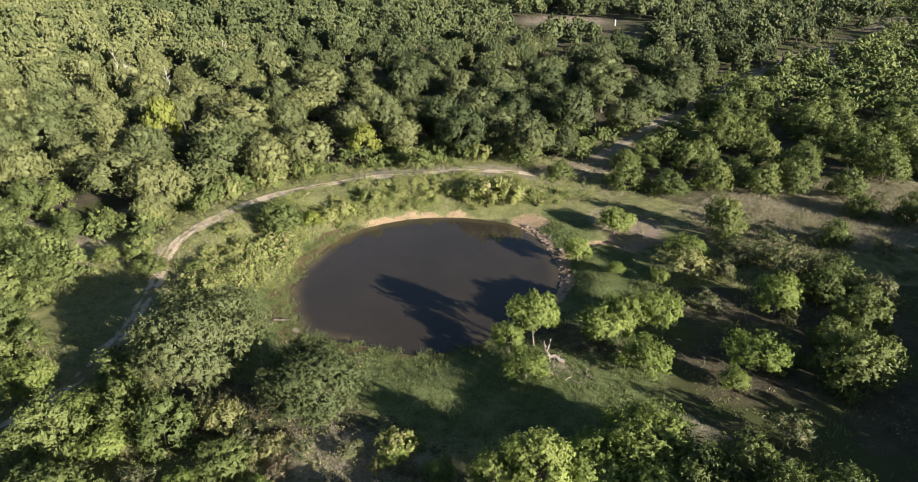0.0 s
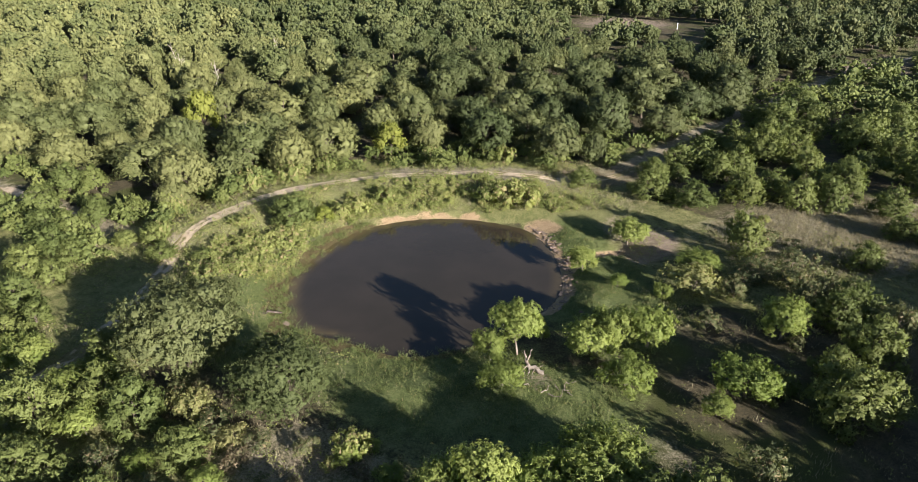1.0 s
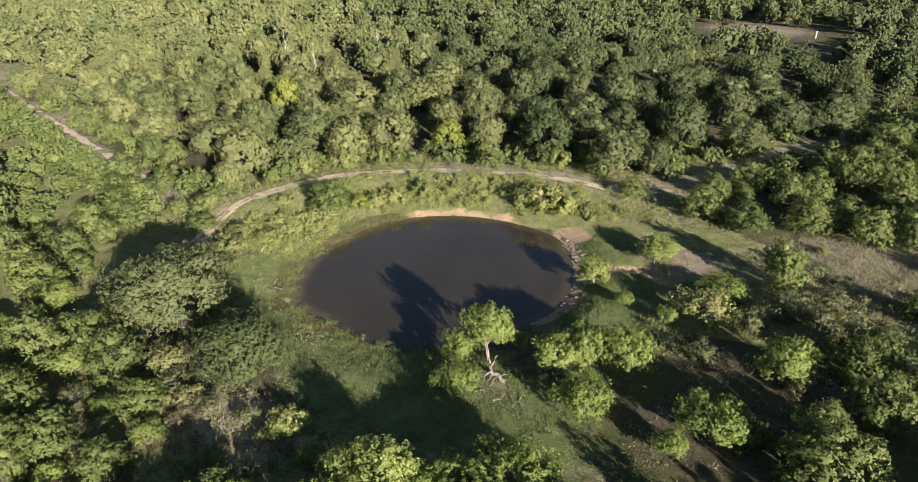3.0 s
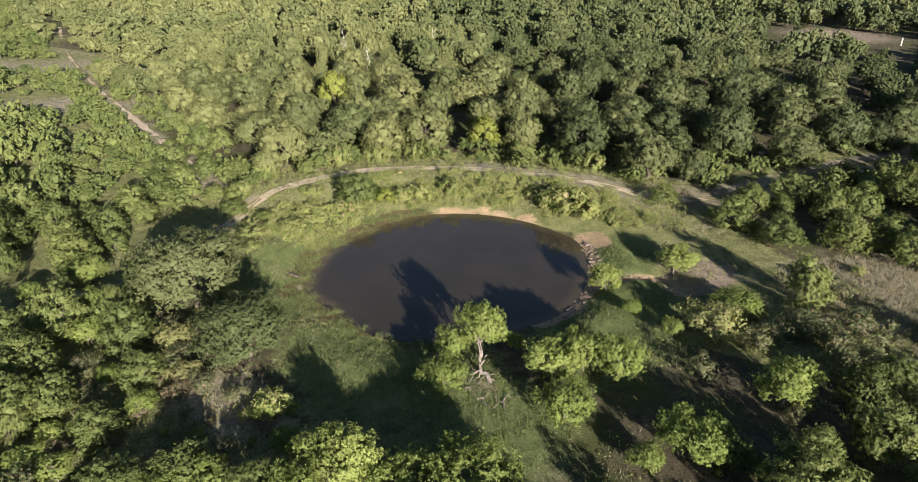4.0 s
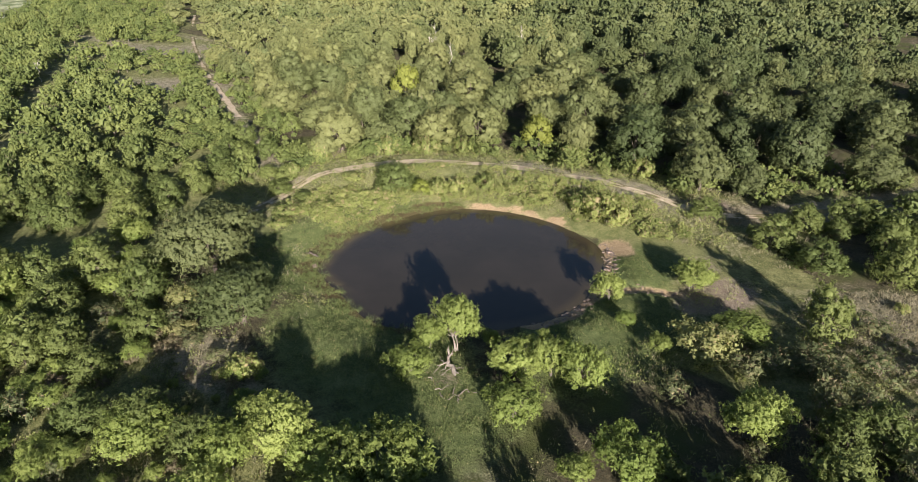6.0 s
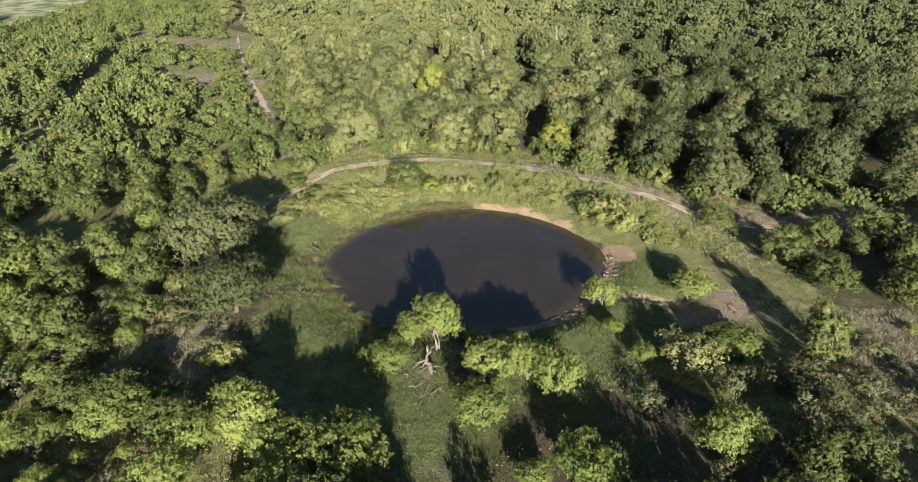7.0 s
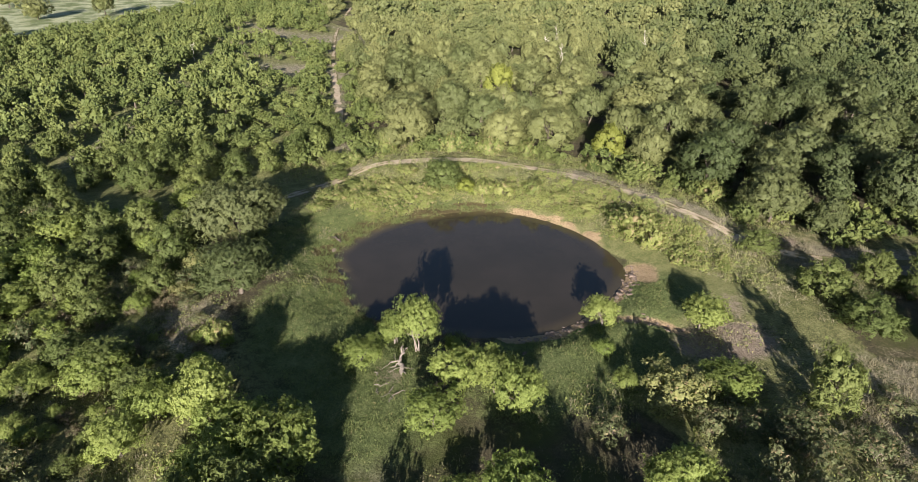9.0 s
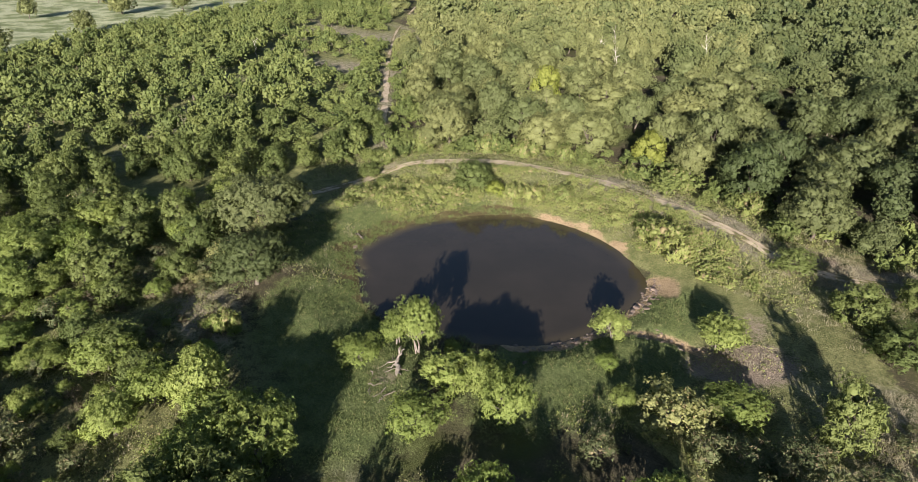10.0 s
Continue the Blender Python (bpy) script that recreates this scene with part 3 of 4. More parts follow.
OAK_LOBES = (7.5, 4.0, 30, 44, 6, 0.24, 0.02, 0.20, 1, 0.35, True, 0.62)
OAK_DOME = (7.5, 4.0, 20, 460, 5, 0.22, 0.0, 0.20, 1, 0.25, True, 0.85, FINEST_BALL)
OAK = Plant("oak_tree", M_OAK, M_BARK, 6, 100, "broad olive-green oak with a lumpy crown in the woods", "tree", "oaks of the woodland", *OAK_LOBES)
OAK_FAR = Plant("oak_tree", M_OAK, M_BARK, 6, 200, "olive-green oak in the dense canopy of the woods", "tree", "oaks of the woodland", *OAK_DOME)
# same oaks as above, with the shade painted into their leaves
SHADED_OAK = Plant("oak_tree", M_OAK_SHADED, M_BARK, 6, 150, "oak with a lumpy crown and dark gaps round it, shade painted into its leaves", "tree", "oaks of the woodland", *OAK_LOBES)
SHADED_OAK_FAR = Plant("oak_tree", M_OAK_SHADED, M_BARK, 6, 250, "oak in the woods behind the dam, its leaves painted darker as shade", "tree", "oaks of the woodland", *OAK_DOME)
OAK_NEAR = Plant("oak_tree", M_DARK, M_BARK, 2, 300, "large dark green oak with a spreading crown beside the pond", "tree", "large oaks by the pond", 7.5, 4.4, 42, 74, 8, 0.17, 0.02, 0.24, 1, 0.6, True, 0.5)
LIME = Plant("mesquite_tree", M_LIME, M_PALEBARK, 5, 400, "small light green mesquite with feathery leaves in the grass", "tree", "mesquites round the pond", 4.0, 2.2, 22, 52, 9, 0.135, 0.16, 0.10, 3, 0.8, True)
BRUSH = Plant("small_tree", M_BRUSH, M_BARK, 5, 500, "small green bushy tree of the dense thicket", "tree", "small trees of the thicket", 4.0, 2.3, 22, 40, 8, 0.15, -0.22, 0.09, 2, 0.75, True)
BRUSH_FAR = Plant("small_tree", M_BRUSH, M_BARK, 6, 600, "small green bushy tree of the dense thicket", "tree", "small trees of the thicket", 4.0, 2.3, 14, 120, 9, 0.17, -0.02, 0.09, 1, 0.7, True, 0.85, FINE_BALL)
TALL = Plant("mesquite_tree", M_LIME, M_PALEBARK, 1, 450, "small light green tree with forked pale stems beside a fallen trunk", "tree", "mesquites round the pond", 4.6, 2.2, 20, 56, 9, 0.13, 0.38, 0.10, 3, 0.7, True)
BROWN = Plant("dry_bush", M_BROWN, M_TWIG, 3, 470, "half-dead brown bush with a tangle of twigs", "bush", "dry bushes", 2.0, 1.7, 10, 30, 6, 0.14, 0.0, 0.04, 5, 0.9, True)
GOLD = Plant("yellowing_bush", M_GOLD, M_BARK, 2, 700, "yellowish half-dry bush with thin stems", "bush", "", 2.6, 2.2, 11, 45, 6, 0.18, 0.1, 0.05, 4, 0.7)
PALE = Plant("grey_green_bush", M_PALE, M_TWIG, 4, 800, "loose grey-green bush with thin dry twigs", "bush", "grey-green bushes", 3.0, 1.9, 9, 34, 5, 0.17, 0.0, 0.05, 5, 0.9, True)
YELLOW = Plant("yellow_green_tree", M_YELLOW, M_BARK, 2, 900, "bright yellow-green tree at the edge of the oaks", "tree", "", 6.0, 2.8, 11, 48, 4, 0.32, 0.02, 0.15, 1, 0.3)
WEEDBUSH = Plant("leafy_shrub", M_WEED, M_BARK, 4, 1000, "low leafy light green shrub on the grassy slope", "shrub", "low shrubs on the slopes", 1.8, 1.6, 9, 28, 5, 0.18, 0.0, 0.04, 3, 0.6, True)

planted = []                                   # (x, y, radius) of the trees set one by one


def trees(kind, rows, label=""):
    for x, y, h, d in rows:
        kind.put(x, y, h, d, None, label)
        planted.append((x, y, d / 2))


# by the pond
trees(OAK_NEAR, [(-22.4, 44.2, 8.6, 9.4), (-11.8, 40.4, 6.0, 9.0)])
trees(TALL, [(7.0, 50.4, 5.3, 4.6)])
trees(LIME, [(4.4, 49.4, 3.2, 3.0), (9.2, 52.8, 1.8, 1.6), (5.6, 45.2, 2.5, 3.8), (13.6, 50.4, 3.5, 4.4), (15.9, 52.0, 4.2, 4.0), (19.0, 52.2, 4.3, 4.4),
             (16.3, 45.8, 3.2, 4.2), (26.2, 45.8, 3.7, 4.4), (32.0, 54.9, 4.1, 4.6), (20.2, 75.2, 3.4, 4.6), (14.0, 67.4, 3.1, 3.2), (13.6, 34.4, 4.8, 6.4),
             (5.4, 32.0, 5.0, 4.6), (9.4, 32.6, 3.8, 4.6), (3.2, 28.6, 3.6, 4.2), (13.0, 30.2, 4.0, 4.6), (2.4, 32.4, 3.2, 3.6), (-3.8, 25.6, 3.6, 4.6), (5.4, 25.4, 3.2, 4.2), (27.4, 68.6, 2.4, 5.0), (22.0, 61.5, 1.8, 2.2), (17.6, 63.5, 1.6, 2.0), (23.4, 43.2, 1.9, 2.6)])
trees(GOLD, [(25.7, 63.2, 2.8, 5.4), (-18.6, 38.2, 2.2, 3.2), (-14.4, 35.4, 1.6, 2.6)])
trees(PALE, [(25.4, 55.8, 2.2, 3.0), (35.6, 60.4, 4.2, 3.4), (37.8, 61.3, 4.0, 4.2), (33.2, 68.2, 2.3, 4.2), (36.6, 76.2, 2.0, 4.0), (38.4, 70.0, 2.5, 4.6), (36.0, 65.6, 2.4, 3.8), (29.6, 62.6, 2.2, 3.0), (42.6, 55.4, 4.2, 4.4), (30.8, 64.6, 2.6, 3.6),
             (24.6, 36.2, 3.0, 4.0), (-16.4, 36.4, 1.9, 2.8), (-12.0, 35.0, 1.6, 2.6), (-8.4, 35.4, 1.3, 2.4), (-20.6, 40.0, 2.0, 2.8), (33.6, 66.2, 2.0, 3.0)])
trees(BRUSH, [(33.6, 43.6, 5.4, 6.4), (38.6, 51.4, 4.8, 4.8), (37.8, 57.4, 4.0, 4.0), (39.8, 58.6, 4.4, 4.2), (34.2, 48.6, 3.4, 3.6), (33.4, 73.2, 5.2, 4.8), (45.9, 69.8, 3.3, 3.6), (30.4, 86.8, 3.7, 5.4), 
              (54.0, 78.5, 3.2, 4.0), (28.5, 46.0, 2.8, 3.4), (15.3, 92.6, 2.9, 4.4), (24.6, 89.4, 4.2, 5.4), (26.4, 97.0, 3.6, 4.6), (16.4, 31.0, 5.0, 5.4), (19.4, 31.6, 4.8, 5.0), (20.6, 27.8, 5.4, 5.6), (16.0, 27.0, 5.2, 5.4), (24.4, 29.0, 4.8, 5.0)])
trees(BRUSH, [(-30.6, 35.4, 5.0, 5.6), (-22.4, 36.4, 4.8, 4.8), (-26.3, 29.4, 4.2, 5.2), (-34.0, 31.0, 4.0, 4.6), (-26.4, 38.4, 4.0, 4.0), (-17.0, 33.5, 3.2, 3.8),
              (-4.6, 26.4, 3.9, 5.2), (-9.0, 24.0, 3.4, 4.2), (0.6, 28.4, 3.4, 4.4), (-14.5, 27.2, 3.0, 4.0), (-20.0, 27.5, 3.6, 4.6)])
trees(BRUSH, [(-23.2, 74.4, 4.4, 5.2), (-35.6, 63.4, 1.9, 3.4), (-30.4, 63.6, 1.4, 2.6)], "dark green bush on the bank beside the sandy track")
trees(YELLOW, [(-19.8, 76.0, 2.6, 2.8), (-16.4, 102.0, 6.6, 5.4), (-52.9, 109.4, 9.2, 6.6)])
trees(WEEDBUSH, [(4.4, 84.4, 3.4, 4.6), (1.6, 85.0, 2.8, 4.0), (7.0, 83.6, 2.9, 4.2), (5.8, 86.2, 2.4, 3.4), (-1.4, 86.4, 1.6, 3.0), (-5.0, 85.2, 1.2, 2.6), (-9.4, 84.6, 1.3, 2.8), (-13.0, 82.8, 2.2, 3.4), (-18.0, 77.6, 2.4, 3.2),
                 (-16.0, 79.8, 2.3, 3.4), (-27.0, 68.0, 1.3, 3.4), (-25.6, 62.4, 1.4, 3.6), (-28.2, 59.0, 1.5, 3.8), (-26.2, 56.2, 1.2, 3.0), (-29.4, 72.0, 1.2, 3.0)])
trees(SHADED_OAK, [(0.0, 104.4, 8.8, 9.6), (11.4, 101.8, 7.4, 8.0), (20.8, 116.2, 9.2, 9.4), (31.0, 117.4, 6.4, 7.6), (3.8, 122.6, 8.0, 9.0), (29.2, 131.0, 8.2, 9.4), (7.4, 136.4, 8.4, 9.2), (17.6, 151.0, 8.0, 9.0), (6.0, 110.4, 7.0, 7.4)])
trees(OAK, [(-25.2, 97.2, 7.4, 8.4), (-29.4, 90.4, 7.0, 7.0), (-36.6, 92.6, 8.6, 9.4), (-48.4, 84.2, 7.2, 9.6), (-10.2, 104.6, 7.4, 7.0), (-39.2, 113.0, 7.4, 9.0), (-19.4, 109.0, 8.0, 8.6)])
trees(BRUSH, [(30.7, 101.0, 4.4, 4.9), (36.0, 96.6, 4.4, 4.5), (39.6, 99.4, 4.7, 4.7), (45.3, 106.4, 6.0, 6.3), (37.6, 88.6, 4.9, 5.2), (41.6, 90.6, 4.4, 4.9), (50.8, 109.3, 5.2, 5.6),
              (44.2, 87.0, 4.7, 4.7), (50.4, 101.0, 4.7, 5.2), (48.6, 87.6, 4.9, 4.7), (52.5, 92.5, 5.5, 6.0), (63.4, 114.0, 7.0, 7.8), (66.0, 107.4, 5.7, 6.0), (74.9, 126.2, 6.0, 6.7),
              (55.2, 85.0, 4.2, 4.7), (65.7, 98.5, 6.5, 7.2), (64.5, 91.5, 5.7, 6.3), (77.3, 110.9, 6.5, 7.4), (76.0, 104.0, 6.0, 6.3), (62.7, 141.0, 5.7, 6.3), (38.3, 112.4, 3.6, 3.8), (59.2, 76.4, 3.9, 4.3),
              (-53.2, 67.0, 3.6, 4.4), (-49.6, 67.4, 3.4, 4.2), (-49.2, 71.6, 3.6, 4.0), (-48.7, 62.7, 3.8, 4.4), (-45.8, 61.4, 2.8, 3.2), (-48.4, 57.6, 3.6, 4.4), (-44.6, 56.6, 2.8, 3.4), (-44.6, 51.6, 3.8, 4.4),
              (-38.4, 66.6, 2.4, 3.4), (-60.7, 81.7, 4.0, 4.8), (-57.0, 82.6, 3.6, 4.0), (-45.4, 74.4, 2.4, 3.0), (-58.5, 73.4, 3.8, 4.6), (-41.7, 66.0, 2.0, 2.6),
              (-44.4, 46.0, 4.0, 5.4), (-40.6, 44.2, 4.0, 5.2), (-52.6, 43.0, 4.6, 5.6)])
FIXED = np.array(planted)

SEEN = np.array([(-40, 4), (-20, 4), (10, 8), (40, 24), (64, 52), (262, 350), (46, 435), (-125, 400), (-250, 360), (-352, 168), (-352, -45), (-140, -25)], float)


def scatter(rng, box, gap, ok, wobble=0.42):
    """Points on a shaken grid for which ok holds."""
    x, y = np.meshgrid(np.arange(box[0], box[2], gap), np.arange(box[1], box[3], gap))
    x[::2] += gap / 2
    x = (x + rng.uniform(-wobble, wobble, x.shape) * gap).ravel()
    y = (y + rng.uniform(-wobble, wobble, y.shape) * gap).ravel()
    k = ok(x, y)
    return x[k], y[k]


def clear_of(x, y, room):
    """Away from tracks, the glade, the hay field, small clearings and the trees set singly."""
    good = inside(x, y, SEEN) & ~inside(x, y, GLADE) & ~inside(x, y, FIELD)
    good &= (line_distance(x, y, TRACK)[0] > room + 0.5 + 1.8 * (y > 140)) & (line_distance(x, y, PATH_WEST)[0] > room * 0.8 + 0.6 + 0.6 * (y > 84)) & (line_distance(x, y, LANE)[0] > room * 0.8 + 1.2)
    for a in ((-152, 112, 36, 11, 31), (-110, 89, 22, 6.5, 27), (48, 256, 34, 26, -20), (99, 190, 13, 9, 40), (18, 347, 14, 6, 0), (-57, 125, 5, 7, 0), (-30, 140, 6, 5, 0)):
        good &= spot(x, y, *a) < 0.5
    d = np.min(np.hypot(x[:, None] - FIXED[None, :, 0], y[:, None] - FIXED[None, :, 1]) - FIXED[None, :, 2], axis=1)
    for line, room_ in (([(-24, 46), (-43.5, 62)], 5.0), ([(-12, 41), (-26, 55)], 4.5), ([(-37, 46.5), (-41, 39.5), (-46, 33)], 2.0)):
        good &= line_distance(x, y, np.array(line, float))[0] > room_
    return good & (d > room * 0.75)


def west(x, y):
    """South of the woodland path: low thicket in place of oaks."""
    return (y < 62 + (-40 - x) * 0.50) & (x < -36)


def east(x, y):
    """Right of the track: small trees between lanes of grass."""
    r = np.interp(y, TRACK[:, 1], TRACK[:, 0])
    return (x > r) & (y > 80)


rng = np.random.default_rng(11)
HUB = (5.0, 40.0)
far_oaks, far_brush = [], []
TWIN = {id(OAK): SHADED_OAK, id(OAK_FAR): SHADED_OAK_FAR}


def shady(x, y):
    """Where oaks get the leaf colour darkened to stand for shade, with a mixed margin."""
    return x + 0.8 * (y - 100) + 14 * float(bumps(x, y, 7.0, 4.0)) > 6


def sown(x, y, tall, wide, keep, near_kind, far_kind, near_n, thing_n, rest):
    """Trees at the points, nearest to the pond first; those past thing_n go into the mass."""
    n = 0
    for i in np.argsort(np.hypot(x - HUB[0], y - HUB[1])):
        a, b = float(x[i]), float(y[i])
        if not keep(a, b):
            continue
        h = rng.uniform(*tall) * (1 + 0.16 * float(bumps(a, b, 14.0, 2.0)))
        d = h * rng.uniform(*wide)
        if a < -38 and -19 < b - float(np.interp(-a, -PATH_WEST[:, 0], PATH_WEST[:, 1])) < 8:      # low growth beside the path
            h, d = h * 0.62, d * 0.85
        if n < thing_n:
            kind = near_kind if n < near_n else far_kind
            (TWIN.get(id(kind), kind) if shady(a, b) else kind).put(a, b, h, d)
        else:
            rest.append((a, b, h, d))
        n += 1


# tall oaks, with gaps, and young growth between them
x, y = scatter(rng, (-355, 60, 265, 436), 7.4, lambda x, y: clear_of(x, y, 2.4) & ~west(x, y) & ~east(x, y), 0.48)
sown(x, y, (4.4, 8.6), (0.80, 1.06), lambda a, b: rng.random() > 0.06 and float(bumps(a, b, 11.0, 5.0)) > (-0.68 if a < -10 else -0.22), OAK, OAK_FAR, 90, 200, far_oaks)
x, y = scatter(rng, (-355, 60, 265, 436), 6.0, lambda x, y: clear_of(x, y, 1.4) & ~west(x, y) & ~east(x, y), 0.48)
sown(x, y, (2.6, 5.4), (0.9, 1.3), lambda a, b: rng.random() > (0.55 if a < -40 else 0.72), OAK_FAR, OAK_FAR, 0, 60, far_oaks)
# brown bushes south of the big oaks
for a, b in zip(*scatter(rng, (-18, 24, 4, 38), 2.6, lambda x, y: (np.hypot(x + 10.6, y - 39.4) > 4.6) & (y < 36.5 - 0.15 * (x + 6)), 0.48)):
    if rng.random() < 0.30:
        h = rng.uniform(0.7, 1.5)
        BROWN.put(float(a), float(b), h, h * rng.uniform(1.3, 2.0))
# thicket to the west, in rows and lanes
x, y = scatter(rng, (-355, -45, -28, 240), 4.1, lambda x, y: clear_of(x, y, 1.2) & west(x, y), 0.46)
sown(x, y, (2.2, 4.8), (0.86, 1.2), lambda a, b: float(bumps(a, b, 6.5, 3.0)) > -0.52, BRUSH, BRUSH_FAR, 36, 120, far_brush)
# scattered growth east of the track
x, y = scatter(rng, (24, 80, 265, 430), 4.9, lambda x, y: clear_of(x, y, 1.7) & east(x, y) & ((y > 112) | (x > 70)), 0.46)
sown(x, y, (2.8, 5.4), (1.0, 1.4), lambda a, b: float(bumps(a, b, 8.0, 1.3)) > -0.3, BRUSH, BRUSH_FAR, 18, 45, far_brush)
# low growth that fills the thicket right of the track
for a, b in zip(*scatter(rng, (27, 84, 80, 116), 3.3, lambda x, y: clear_of(x, y, 0.5) & (y > 85 + 0.12 * (x - 27)) & (line_distance(x, y, TRACK)[0] > 3), 0.48)):
    if rng.random() < 0.62:
        h = rng.uniform(1.6, 3.8)
        (BRUSH if b < 100 else BRUSH_FAR).put(float(a), float(b), h, h * rng.uniform(0.9, 1.25))
# brush south and west of the pond, under the flight
x, y = scatter(rng, (-40, -2, 12, 48), 2.4, lambda x, y: clear_of(x, y, 0.7) & (x > -40) & (y < 48), 0.46)
for a, b in zip(x, y):
    pick = rng.random()
    h = rng.uniform(1.0, 3.3) * (1.3 if a < -20 else 0.62 if b > 22 else 1.0)
    pick += 0.3 * (b > 27 and a > -20)
    kind = BRUSH if pick < 0.12 else LIME if pick < 0.60 + 0.16 * (a < -20) else PALE if pick < 0.98 else WEEDBUSH
    if rng.random() < 0.94:
        kind.put(float(a), float(b), h, h * rng.uniform(1.0, 1.5))
# trees on the sunny side, whose shade falls over the near meadow
x, y = scatter(rng, (30, -6, 82, 64), 5.4, lambda x, y: (x > 41 + (y - 33) * 0.66) & (x < 68 + (y - 33) * 0.5) & (y < 54), 0.45)
shade_oaks = [(float(a), float(b), h, h * 1.15) for a, b, h in zip(x, y, rng.uniform(5.0, 6.4, len(x)) + 0.22 * np.clip(x - 42 - (y - 33) * 0.66, 0, 10))]
# bushes along the foot of the woods and in the meadow
edge = spline([(-40, 70), (-36.5, 79), (-32, 86), (-25, 92), (-15, 96.5), (-6, 98.6), (4, 99.4), (12, 98.8)], 4)
for a, b in edge:
    h = rng.uniform(1.2, 3.4)
    (BRUSH_FAR if rng.random() < 0.6 else YELLOW if rng.random() < 0.3 else WEEDBUSH).put(float(a + rng.normal(0, 1.6)), float(b + rng.normal(0.3, 1.2)), h, h * rng.uniform(1.0, 1.4))
def wood_foot(x, y):
    r, u = line_distance(x, y, TRACK)
    return (r > 5.5) & (r < 15) & (u > 0.19) & (u < 0.74) & (pond_side(x, y) > 12) & ((y > 92) | (x < -27)) & ((x < 19) | (y > 106))


undergrowth = []


def track_side(x, y):
    r, u = line_distance(x, y, TRACK)
    return (r > 2.3) & (r < 7) & (u > 0.60) & (y > 99) & (y < 175)


for a, b in zip(*scatter(rng, (18, 96, 95, 178), 2.8, track_side, 0.48)):
    if rng.random() < 0.6:
        h = rng.uniform(0.8, 2.6)
        undergrowth.append((float(a), float(b), h, h * rng.uniform(1.0, 1.6)))
def path_side(x, y):
    r, u = line_distance(x, y, PATH_WEST)
    return (r > 1.4) & (r < 8) & (u > 0.06) & (np.min(np.hypot(x[:, None] - FIXED[None, :, 0], y[:, None] - FIXED[None, :, 1]) - FIXED[None, :, 2], axis=1) > -0.8)


for a, b in zip(*scatter(rng, (-140, 60, -38, 125), 2.6, path_side, 0.48)):
    if rng.random() < 0.75:
        h = rng.uniform(0.7, 2.3)
        undergrowth.append((float(a), float(b), h, h * rng.uniform(1.0, 1.6)))
for a, b in zip(*scatter(rng, (-50, 64, 40, 122), 2.5, wood_foot, 0.48)):
    if rng.random() < 0.62:
        h = rng.uniform(0.8, 2.4)
        undergrowth.append((float(a), float(b), h, h * rng.uniform(1.1, 1.7)))
x, y = scatter(rng, (22, 50, 74, 86), 3.4, lambda x, y: inside(x, y, GLADE) & (x > 24 + (y - 50) * 0.1) & (np.hypot(x - 23, y - 77) > 7), 0.46)
for a, b in zip(x, y):
    if rng.random() < 0.34:
        h = rng.uniform(0.7, 1.7)
        (PALE if rng.random() < 0.7 else WEEDBUSH).put(float(a), float(b), h, h * rng.uniform(1.2, 1.9))


def massed(name, rows, leaf, label, h0, r0, ball, sprays, size, low, seed, spiky=0.3, per=3):
    """Many trees too far off to count, in one mesh: crowns of sprays over stout trunks."""
    rng = np.random.default_rng(seed)
    kinds = []
    for i in range(7):
        crown, heads = dome_chunks(rng, h0, r0, low, ball, sprays, per, size, spiky, 14)
        trunk = tube_chunks([(0, 0, -0.3), (0.1, 0, h0 * 0.45)], [0.16, 0.10], 1, 4)[:1]
        kinds.append(crown + trunk)
    chunks, tint = [], []
    for x, y, h, d in rows:
        a, z = rng.uniform(0, 6.283), float(LAND_FAR(x, y))
        c, s = math.cos(a), math.sin(a)
        turn = np.array([[c, -s, 0], [s, c, 0], [0, 0, 1]])
        t = rng.random()
        size_ = np.array([d / (2 * r0), d / (2 * r0), h / h0])
        for v, f, k in kinds[rng.integers(7)]:
            v = (v * size_) @ turn.T + [x, y, z]
            chunks.append((v, f, k))
            tint.append(np.full(len(v), t))
    ob = new(name, mesh_of(name, chunks, [leaf, M_BARK], {"tint": np.concatenate(tint)}))
    return tagged(ob, label, "trees", kind="stuff")


def LAND_FAR(x, y):
    return land(np.array([x]), np.array([y]))[0]


massed("sunny_side_woods", shade_oaks, M_OAK, "olive-green oaks casting their shade over the near meadow", 7.5, 4.0, FINEST_BALL, 340, 0.30, -0.05, 19, 0.3, 6)
massed("woodland_undergrowth", undergrowth, M_BRUSH, "low green undergrowth along the foot of the woods", 2.0, 1.4, ROUGH_BALL, 30, 0.25, -0.1, 23, 0.9, 5)
# the second stand repeats the first in leaves darkened to imitate shade
for stand, leaf, tone in ((False, M_OAK, "olive-green"), (True, M_OAK_SHADED, "shade-darkened")):
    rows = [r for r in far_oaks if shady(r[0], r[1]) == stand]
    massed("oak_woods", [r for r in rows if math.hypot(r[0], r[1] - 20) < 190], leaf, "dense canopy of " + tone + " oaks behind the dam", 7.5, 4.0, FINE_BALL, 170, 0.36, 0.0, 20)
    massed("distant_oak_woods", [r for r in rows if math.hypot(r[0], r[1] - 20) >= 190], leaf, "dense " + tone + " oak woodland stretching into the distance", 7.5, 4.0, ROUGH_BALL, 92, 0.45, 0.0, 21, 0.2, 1)
